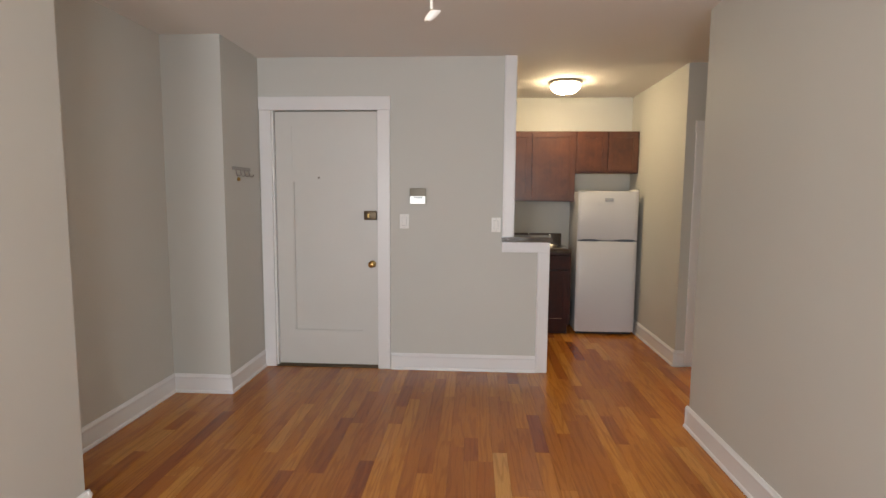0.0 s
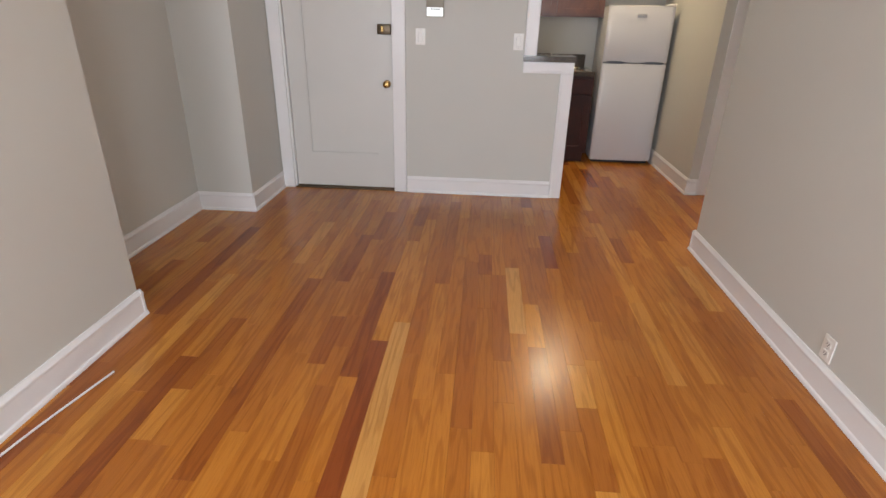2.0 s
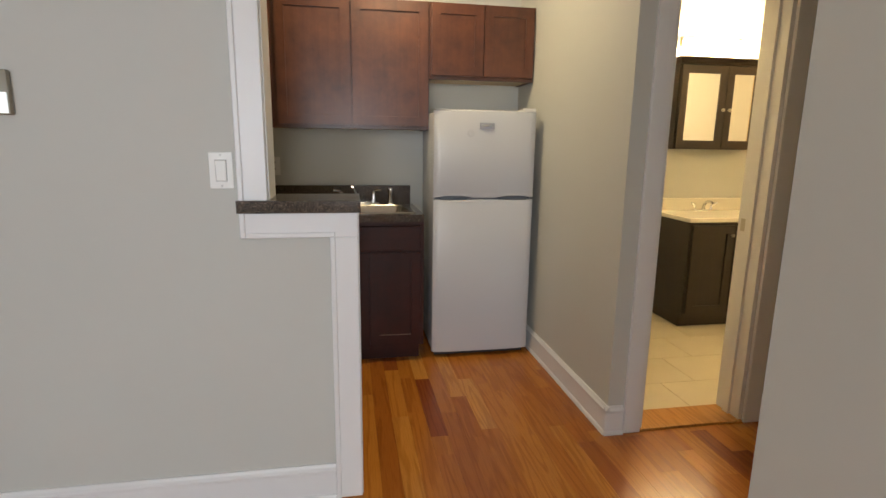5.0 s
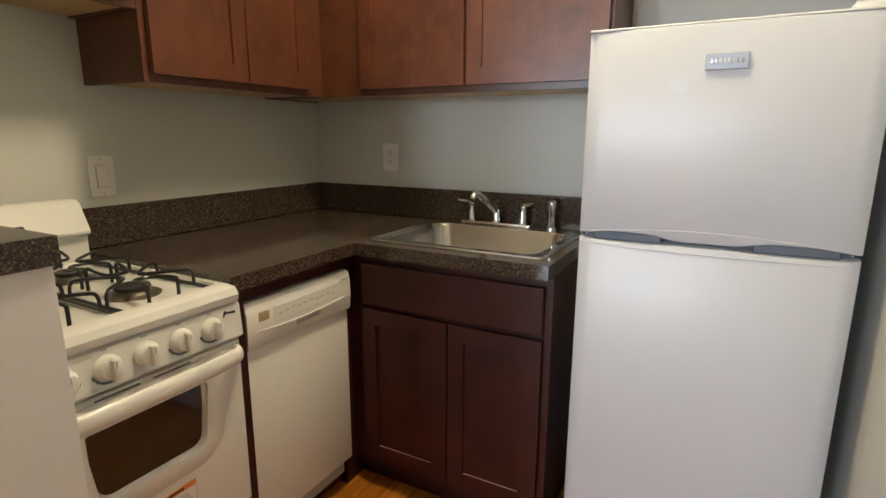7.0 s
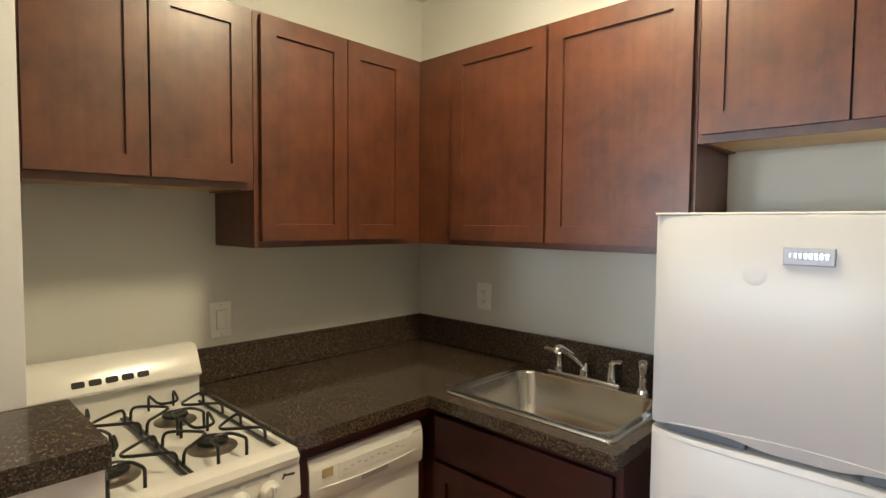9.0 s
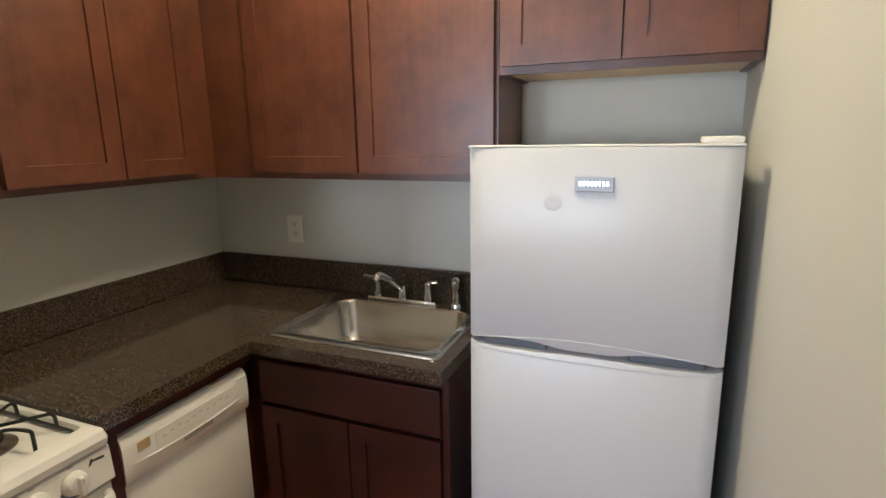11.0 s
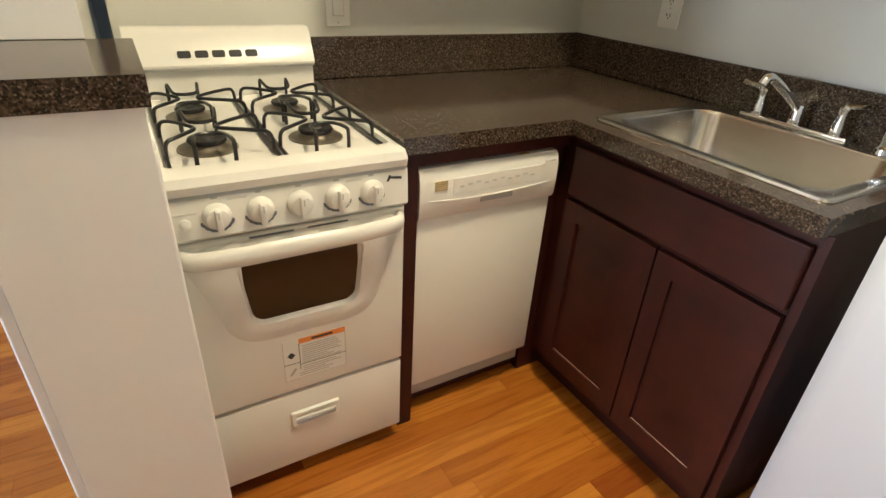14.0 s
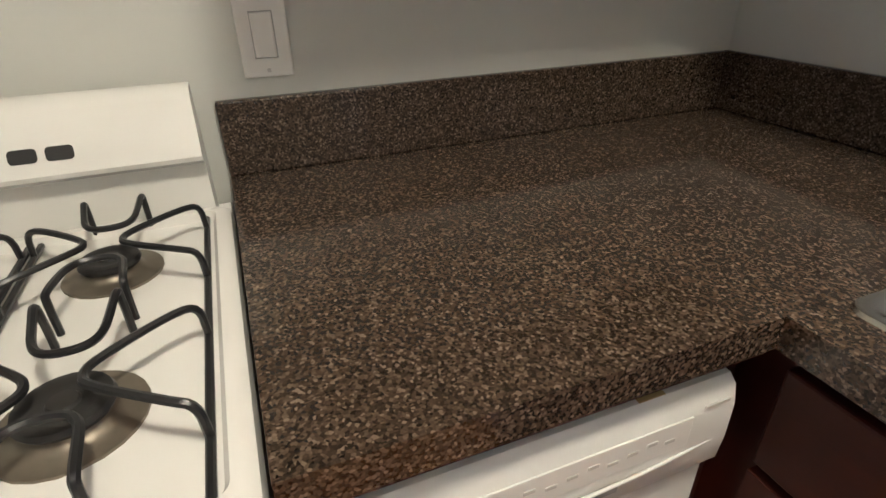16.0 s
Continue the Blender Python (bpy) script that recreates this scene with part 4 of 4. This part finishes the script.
bmesh.ops.bevel(bm, geom=[e for e in bm.edges if len(e.link_faces) == 2 and e.calc_face_angle() > 1 and all(v.co.x > DXF - 0.002 - root_loc(od).x for v in e.verts)], offset=0.007, segments=3, affect="EDGES", profile=0.5)
bm.to_mesh(od.data)
bm.free()
od.data.shade_smooth()
od.data.set_sharp_from_angle(angle=radians(38))


def tapered(top0, top1, bot0, bot1, z0, z1, r, x, n=6):
    """A loop on the door face, narrower below, with round lower corners."""
    out = []
    for yc_, zc_, a0, rr in ((top1, z1, 0, r * 0.35), (top0, z1, 90, r * 0.35), (bot0, z0, 180, r), (bot1, z0, 270, r)):
        sy, sz = (-1 if a0 in (0, 270) else 1), (-1 if a0 < 180 else 1)
        for i in range(n + 1):
            a = radians(a0 + 90 * i / n)
            out.append((x, yc_ + sy * rr + rr * math.cos(a), zc_ + sz * rr + rr * math.sin(a)))
    return out


WIN = (4.217, 4.483, 4.230, 4.470, 0.545, 0.692, 0.030)
part("oven_window", loft([tapered(*WIN, DXF - 0.030), tapered(*WIN, DXF - 0.006)]), M["ovenglass"], od, "dark brown tinted window")
sc = lambda q, x: [(x, y, z) for _, y, z in q]
part("window_surround", loft([tapered(4.108, 4.588, 4.166, 4.534, 0.488, 0.752, 0.085, DXF - 0.001), tapered(4.116, 4.580, 4.174, 4.526, 0.497, 0.750, 0.080, DXF + 0.0025), tapered(4.140, 4.556, 4.194, 4.506, 0.516, 0.738, 0.062, DXF + 0.007),
                              tapered(4.190, 4.506, 4.212, 4.488, 0.530, 0.712, 0.045, DXF + 0.0085), tapered(4.211, 4.489, 4.224, 4.476, 0.539, 0.697, 0.035, DXF + 0.007), tapered(*WIN, DXF - 0.008)], False, False), M["enamel"], od, smooth=True)
hp = [(DXF + 0.005, SY_0 + 0.018, 0.738), (DXF + 0.035, SY_0 + 0.035, 0.740), (DXF + 0.046, SY_0 + 0.14, 0.741), (DXF + 0.048, YC, 0.742), (DXF + 0.046, SY_1 - 0.14, 0.741), (DXF + 0.035, SY_1 - 0.035, 0.740), (DXF + 0.005, SY_1 - 0.018, 0.738)]
hb = tube(hp, 0.0120, 12)
for v in hb.verts:
    v.co.z = 0.740 + (v.co.z - 0.740) * 1.75
part("handle", hb, M["enamel"], od, "broad white bar handle", True)
for y0, y1 in ((4.245, 4.335), (4.365, 4.455)):
    part("door_vent", box(DXF - 0.004, DXF + 0.0035, y0, y1, 0.7555, 0.7580), M["seal"], od)
# warning label
lb = part("warning_label", box(DXF - 0.002, DXF + 0.0009, 4.283, 4.437, 0.350, 0.470), M["paper"], od, "white warning label with an orange heading")
LX = DXF + 0.0009
part("heading_band", box(LX - 0.0005, LX + 0.0006, 4.322, 4.437, 0.456, 0.470), M["orange"], lb)
part("heading_word", box(LX, LX + 0.0010, 4.353, 4.405, 0.460, 0.466), M["ink"], lb)
part("divider", boxes((LX - 0.0004, LX + 0.0005, 4.321, 4.3225, 0.378, 0.456), (LX - 0.0004, LX + 0.0005, 4.322, 4.436, 0.392, 0.3935), (LX - 0.0004, LX + 0.0005, 4.283, 4.321, 0.400, 0.4012)), M["ink"], lb)
part("label_border", boxes((LX - 0.0004, LX + 0.0004, 4.283, 4.2842, 0.350, 0.470), (LX - 0.0004, LX + 0.0004, 4.4358, 4.437, 0.350, 0.456), (LX - 0.0004, LX + 0.0004, 4.2842, 4.4358, 0.350, 0.3512)), M["grey"], lb)
dm = loft([[(x, 4.302, 0.436), (x, 4.312, 0.426), (x, 4.302, 0.416), (x, 4.292, 0.426)] for x in (LX - 0.0003, LX + 0.0006)])
part("hazard_diamond", dm, M["ink"], lb)
part("pictogram", loft([[(x, 4.293, 0.366), (x, 4.308, 0.386), (x, 4.313, 0.382), (x, 4.299, 0.364)] for x in (LX - 0.0003, LX + 0.0006)]), M["grey"], lb)
rnd = random.Random(5)
for k in range(9):
    z = 0.447 - 0.0062 * k
    part("text_line", box(LX - 0.0003, LX + 0.0005, 4.328, 4.328 + rnd.uniform(0.06, 0.10), z - 0.0013, z + 0.0013), M["grey"], lb)
for k in range(5):
    z = 0.385 - 0.0065 * k
    part("text_line", box(LX - 0.0003, LX + 0.0005, 4.328 - (0.01 if k > 2 else 0), 4.328 + rnd.uniform(0.05, 0.10), z - 0.0012, z + 0.0012), M["grey"], lb)
# drawer
dr = part("drawer", box(SF - 0.03, DXF - 0.002, SY_0 + 0.003, SY_1 - 0.003, 0.058, 0.303, 0.006, 2), M["enamel"], g, smooth=True)
hs = [swap(rounded(a, c, d_, e, 0, 0.005, 3), "x") for a, c, d_, e in ((4.283, 4.414, 0.196, 0.244), (4.287, 4.410, 0.199, 0.241), (4.296, 4.401, 0.204, 0.232))]
part("drawer_handle", loft([sc(hs[0], DXF - 0.004), sc(hs[1], DXF + 0.006), sc(hs[2], DXF + 0.006), sc(swap(rounded(4.297, 4.400, 0.205, 0.231, 0, 0.005, 3), "x"), DXF - 0.001)], False, True), M["plastic"], dr, "moulded finger pull", True)
part("pull_lip", tube([(DXF + 0.005, 4.296, 0.223), (DXF + 0.008, 4.32, 0.224), (DXF + 0.008, 4.38, 0.224), (DXF + 0.005, 4.401, 0.223)], 0.004, 8), M["plastic"], dr, smooth=True)


# burners and grates
def burner(x, y, r):
    b = part("burner", turned((x, y, 0.892), [(r + 0.022, 0), (r + 0.022, 0.003), (r + 0.004, 0.004), (r - 0.004, 0.010), (r - 0.006, 0.016)]), M["scorched"], g, "scorched metal burner base", True)
    part("burner_cap", turned((x, y, 0.907), [(r - 0.002, 0), (r, 0.004), (r - 0.002, 0.009), (r - 0.010, 0.010), (r - 0.014, 0.008), (r * 0.35, 0.008), (r * 0.30, 0.011), (0.004, 0.0115)]), M["burner"], b, "black burner cap", True)


BX_F, BX_B, BY_L, BY_R = 0.410, 0.145, 4.215, 4.450
for bx_ in (BX_F, BX_B):
    for by_ in (BY_L, BY_R):
        burner(bx_, by_, 0.040 if bx_ == BX_F else 0.036)

for yc, ya, yb in ((BY_L, 4.130, 4.336), (BY_R, 4.350, 4.562)):
    gr = part("grate", boxes((0.035, 0.548, ya - 0.004, ya + 0.004, 0.896, 0.904), (0.035, 0.548, yb - 0.004, yb + 0.004, 0.896, 0.904), bev=0.002), M["iron"], g, "black wire pan grate")
    R, ZT = 0.0042, 0.940
    for xc in (BX_F, BX_B):
        wires = []
        # looped fingers reaching in from both side rails
        for ys_, sg in ((ya, 1), (yb, -1)):
            tip = yc - sg * 0.026
            wires.append([(xc + 0.072, ys_, 0.900), (xc + 0.072, ys_ + sg * 0.002, ZT - 0.004), (xc + 0.064, ys_ + sg * 0.022, ZT), (xc + 0.016, tip, ZT - 0.002), (xc, tip + sg * 0.006, ZT - 0.003), (xc - 0.016, tip, ZT - 0.002), (xc - 0.064, ys_ + sg * 0.022, ZT), (xc - 0.072, ys_ + sg * 0.002, ZT - 0.004), (xc - 0.072, ys_, 0.900)])
        # hoops from front and back with upturned ends
        for sx in (1, -1):
            xe = xc + sx * 0.120
            up = 0.008 if sx < 0 else 0.0
            half = [(xe, 0.036, 0.893), (xe, 0.036, ZT - 0.004), (xe - sx * 0.004, 0.036, ZT + 0.002 + up), (xc + sx * 0.088, 0.033, ZT + 0.001 + up * 0.3), (xc + sx * 0.058, 0.029, ZT - 0.002), (xc + sx * 0.042, 0.016, ZT - 0.003)]
            wires.append([(x_, yc - y_, z_) for x_, y_, z_ in half] + [(x_, yc + y_, z_) for x_, y_, z_ in reversed(half)])
        for wpts in wires:
            part("wire", tube(wpts, R, 7, smooth=2), M["iron"], gr, smooth=True)

# ---- kitchen ceiling lamp ----
LXC, LYC = 1.065, 4.85
k = thing("ceiling_lamp", (LXC, LYC, CEIL), "lit flush-mount ceiling lamp with a frosted glass bowl", "ceiling lamp")
part("pan", turned((LXC, LYC, CEIL), [(0.150, 0), (0.158, -0.012), (0.158, -0.024), (0.140, -0.034)], n=40), M["nickel"], k, "brushed nickel rim", True)
part("bowl", turned((LXC, LYC, CEIL - 0.030), [(0.139, 0), (0.138, -0.025), (0.120, -0.055), (0.085, -0.078), (0.040, -0.090), (0.012, -0.092)], n=40), M["shade"], k, "glowing frosted glass bowl", True)
part("finial", turned((LXC, LYC, CEIL - 0.120), [(0.010, 0), (0.010, -0.006), (0.006, -0.014), (0.002, -0.018)], n=16), M["nickel"], k, smooth=True)

# ---- bathroom ----
v = thing("bathroom_vanity", (3.55, 5.6, 0.0), "dark espresso vanity cabinet with a pale basin top", "vanity")
part("body", box(3.18, 3.90, 5.425, 5.855, 0.09, 0.80), M["espresso"], v)
part("toe_kick", box(3.20, 3.885, 5.48, 5.855, 0.0, 0.09), M["espresso"], v)
for a, c, kx in ((3.20, 3.535, 3.505), (3.545, 3.88, 3.575)):
    dv = part("door", shaker(a, c, 0.12, 0.775, 5.405, "y", 0.06), M["espresso"], v)
    part("knob", turned((kx, 5.405, 0.705), [(0.005, 0), (0.005, -0.012), (0.013, -0.018), (0.012, -0.026), (0.004, -0.029)], "y", 14), M["nickel"], dv, smooth=True)
part("basin_top", boxes((3.15, 3.93, 5.39, 5.856, 0.80, 0.832), bev=0.006, seg=2), M["marble"], v, "pale cultured marble top")
part("top_splash", boxes((3.15, 3.93, 5.836, 5.857, 0.832, 0.93), bev=0.004), M["marble"], v)
f = thing("bathroom_faucet", (3.52, 5.77, 0.832), "chrome bathroom faucet on the vanity", "faucet")
part("base", box(3.43, 3.61, 5.745, 5.795, 0.832, 0.848, 0.006, 2), M["chrome"], f, smooth=True)
part("spout", tube([(3.52, 5.77, 0.84), (3.52, 5.76, 0.90), (3.52, 5.69, 0.92), (3.52, 5.65, 0.895)], 0.012, 10), M["chrome"], f, smooth=True)
for hx in (3.45, 3.59):
    part("handle", tube([(hx, 5.77, 0.845), (hx, 5.77, 0.885), (hx + (0.04 if hx > 3.5 else -0.04), 5.755, 0.90)], 0.010, 8), M["chrome"], f, smooth=True)
m = thing("mirror_cabinet", (3.55, 5.8, 1.31), "dark framed mirrored medicine cabinet on the wall", "cabinet")
part("body", box(3.20, 3.885, 5.755, 5.858, 1.31, 1.925), M["espresso"], m)
part("crown", loft([[(x, y, z) for x, y, z in ((3.20 - e, 5.735 - e, z), (3.885 + e, 5.735 - e, z), (3.885 + e, 5.858, z), (3.20 - e, 5.858, z))] for e, z in ((0.0, 1.925), (0.008, 1.94), (0.03, 1.962), (0.032, 1.972))]), M["espresso"], m)
for a, c, kx in ((3.21, 3.585, 3.560), (3.59, 3.875, 3.615)):
    dv = part("door", slab_cells([a, a + 0.055, c - 0.055, c], [1.32, 1.375, 1.86, 1.915], lambda i, j: not (i == 1 and j == 1), 0, 0.02), M["espresso"], m)
    for q in dv.data.vertices:
        g0 = q.co + m.location
        q.co = Vector((g0.x, 5.755 - g0.z, g0.y)) - m.location
    dv.data.flip_normals()
    part("mirror", box(a + 0.053, c - 0.053, 5.742, 5.747, 1.373, 1.862), M["mirror"], dv, "mirror glass")
    part("knob", turned((kx, 5.735, 1.60), [(0.005, 0), (0.005, -0.012), (0.013, -0.018), (0.012, -0.026), (0.004, -0.029)], "y", 14), M["nickel"], dv, smooth=True)
b = thing("vanity_light", (3.54, 5.82, 2.08), "lit vanity bar light above the mirror", "wall lamp")
part("back_bar", box(3.25, 3.83, 5.835, 5.858, 2.06, 2.13, 0.004), M["nickel"], b)
for x in (3.34, 3.54, 3.74):
    part("shade", turned((x, 5.775, 2.02), [(0.055, 0), (0.050, 0.05), (0.035, 0.09), (0.02, 0.10)], n=20), M["bathshade"], b, "glowing glass shade", True)
    part("arm", tube([(x, 5.84, 2.10), (x, 5.80, 2.125), (x, 5.775, 2.118)], 0.008, 8), M["nickel"], b, smooth=True)
tl = thing("toilet", (2.56, 5.45, 0.0), "white porcelain toilet against the bathroom wall", "toilet")
ov = lambda cy, rx, ry, z: circle((2.56, cy, z), rx, "z", 28, ry)
part("bowl", loft([ov(5.36, 0.12, 0.19, 0.0), ov(5.36, 0.105, 0.17, 0.06), ov(5.34, 0.11, 0.17, 0.18), ov(5.30, 0.165, 0.23, 0.32), ov(5.29, 0.18, 0.25, 0.385), ov(5.29, 0.175, 0.245, 0.395)]), M["porcelain"], tl, smooth=True)
part("seat", loft([ov(5.29, 0.182, 0.252, 0.396), ov(5.29, 0.186, 0.256, 0.405), ov(5.29, 0.184, 0.254, 0.416)]), M["porcelain"], tl, smooth=True)
part("lid", loft([ov(5.29, 0.184, 0.254, 0.417), ov(5.29, 0.186, 0.256, 0.426), ov(5.29, 0.170, 0.240, 0.434)]), M["porcelain"], tl, smooth=True)
part("tank", box(2.36, 2.76, 5.66, 5.85, 0.38, 0.74, 0.02, 3), M["porcelain"], tl, smooth=True)
part("tank_lid", box(2.35, 2.77, 5.65, 5.856, 0.741, 0.775, 0.01, 2), M["porcelain"], tl, smooth=True)
part("flush_lever", tube([(2.41, 5.66, 0.68), (2.41, 5.64, 0.68), (2.46, 5.635, 0.675)], 0.006, 8), M["chrome"], tl)
tb = thing("bathtub", (4.6, 5.1, 0.0), "white bathtub beyond the vanity", "bathtub")
part("apron", slab_cells([4.20, 4.27, 4.93, 4.998], [4.30, 4.37, 5.76, 5.835], lambda i, j: not (i == 1 and j == 1), 0.0, 0.52), M["porcelain"], tb)
part("basin", box(4.27, 4.93, 4.37, 5.76, 0.02, 0.12), M["porcelain"], tb)
tw = structure("wall_tiling", box(4.19, 4.998, 5.838, 5.859, 0.0, 2.45), M["grout"], "beige stone tiles round the bathtub", "tiled wall")
tw2 = structure("wall_tiling_side", box(4.978, 4.999, 4.29, 5.837, 0.0, 2.45), M["grout"], "beige stone tiles beside the bathtub", "tiled wall")
structure("trim_tile", box(4.172, 4.19, 5.833, 5.859, 0.0, 2.45, 0.003), M["trim"], "white edge strip of the wall tiles", "trim")
hd = thing("towel_hook", (4.55, 5.83, 1.10), "dark metal shower valve on the tiles", "valve")
part("disc", turned((4.55, 5.836, 1.10), [(0.06, 0), (0.06, -0.008), (0.03, -0.016), (0.02, -0.05), (0.006, -0.055)], "y"), M["nickel"], hd, smooth=True)

# ---- pieces of walls and floors ----
tile_mesh = {}


def tile_piece(w_, h_, mat):
    if (w_, h_, mat) not in tile_mesh:
        b_ = box(-w_ / 2, w_ / 2, -h_ / 2, h_ / 2, 0, 0.006, 0.0015, 1)
        me_ = bpy.data.meshes.new("tile")
        b_.to_mesh(me_)
        b_.free()
        me_.materials.append(M[mat])
        tile_mesh[w_, h_, mat] = me_
    return tile_mesh[w_, h_, mat]


bf = structure("floor_bathroom", box(BX0, 5.0, BW1, 5.86, -0.06, -0.004), M["grout"], "pale beige ceramic tile floor", "floor")
structure("floor_bathroom_side", box(KR + 0.12, BX0, BW1, 5.86, -0.06, -0.004), M["grout"], "pale beige ceramic tile floor", "floor")
for j in range(5):
    for i in range(6):
        x, y = 2.30 + 0.43 * i + (0.215 if j % 2 else 0), 4.44 + 0.33 * j
        if x < 4.15 and y < 5.80:
            o = new("tile", tile_piece(0.427, 0.327, "floortile"))
            o.location, o.parent = (x, y, -0.003), bf
for j in range(8):
    for i in range(3):
        x, z = 4.33 + 0.305 * i, 0.15 + 0.305 * j
        if x < 4.9:
            o = new("tile", tile_piece(0.30, 0.30, "walltile"))
            o.matrix_world = pose(x, 5.839, z, 90, 0, 0)
            o.parent = tw
for j in range(8):
    for i in range(5):
        o = new("tile", tile_piece(0.30, 0.30, "walltile"))
        o.matrix_world = pose(4.979, 4.46 + 0.305 * i, 0.15 + 0.305 * j, 0, -90, 0)
        o.parent = tw2

# oak strip floor: strips run along the walk
fl = structure("floor", boxes((-2.12, 1.71, -2.6, HALL, -0.10, -0.012), (1.71, 3.5, 2.76, HALL, -0.10, -0.012), (KL, KR, HALL, KB, -0.10, -0.012), (-1.5, KL - 0.12, HALL, 4.6, -0.10, -0.012)), M["sub"], "varnished orange-brown oak strip floor with mixed tones", "floor")
PW, PG = 0.0815, 0.00025
plank_mesh = {}


def plank(length, mat):
    if (length, mat) not in plank_mesh:
        b_ = box(-PW / 2 + PG, PW / 2 - PG, -length / 2 + PG, length / 2 - PG, -0.012, 0, 0.0003, 1)
        me_ = bpy.data.meshes.new("plank")
        b_.to_mesh(me_)
        b_.free()
        me_.materials.append(M[mat])
        plank_mesh[length, mat] = me_
    return plank_mesh[length, mat]


rng = random.Random(11)
special = {}
for x, y0, y1, mat in ((0.609, 2.50, 3.02, "plank_dark"), (-0.20, 0.55, 1.79, "plank_pale"), (-0.28, 0.45, 1.62, "plank_dark"), (1.142, 4.25, 4.86, "plank_dark"), (0.40, 1.75, 2.48, "plank_pale")):
    special.setdefault(round((x - 0.609) / PW), []).append((y0, y1, mat))
rows_ = []
for col in range(-34, 36):
    x = 0.609 + col * PW
    if x < -2.05 or x > 3.5:
        continue
    y_lo = -2.55 if x < RIGHT + 0.05 else 2.90
    y_hi = HALL if x < KL else (KB if x < KR else HALL + 0.02)
    if x < BUMP - 0.02:
        y_lo, y_hi = 1.70, 3.30
    if x < LEFT_NEAR and x >= BUMP - 0.02:
        y_lo = 1.70
    y = y_lo - rng.uniform(0, 0.6)
    while y < y_hi:
        nxt = [s_ for s_ in special.get(col, []) if s_[0] >= y - 0.002]
        hit_ = next((s_ for s_ in nxt if abs(s_[0] - y) < 0.002), None)
        if hit_:
            ln, mat = round(hit_[1] - hit_[0], 3), hit_[2]
        else:
            ln, mat = rng.choice((0.28, 0.4, 0.55, 0.7, 0.85, 1.0, 1.2, 1.45)), "plank"
            if nxt and y + ln > nxt[0][0] - 0.15:
                ln = max(0.01, nxt[0][0] - y)
        a_, c_ = max(y, y_lo), min(y + ln, y_hi)
        if c_ - a_ > 0.02:
            rows_.append((x, a_, round(c_ - a_, 4), mat))
        y += ln
near = [r_ for r_ in rows_ if r_[1] + r_[2] > 0.35 and (r_[3] != "plank" or -1.6 < r_[0] < 1.95)]
near = sorted(near, key=lambda r_: (r_[3] == "plank", abs(r_[0] - 0.3) + abs(r_[1] + r_[2] / 2 - 2.4) * 0.45))[:300]
near_set = set(near)
rest = bmesh.new()
for r_ in rows_:
    x, y, ln, mat = r_
    if r_ in near_set:
        o = new("plank", plank(ln, mat))
        o.location, o.parent = (x, y + ln / 2, 0), fl
    else:
        c_ = [rest.verts.new(q) for q in ((x - PW / 2 + PG, y + PG, 0), (x + PW / 2 - PG, y + PG, 0), (x + PW / 2 - PG, y + ln - PG, 0), (x - PW / 2 + PG, y + ln - PG, 0))]
        l_ = [rest.verts.new((q.co.x, q.co.y, -0.012)) for q in c_]
        rest.faces.new(c_)
        for a in range(4):
            rest.faces.new((c_[a], l_[a], l_[(a + 1) % 4], c_[(a + 1) % 4]))
tagged(part("plank_field", rest, M["plank_rest"], fl), kind="stuff")
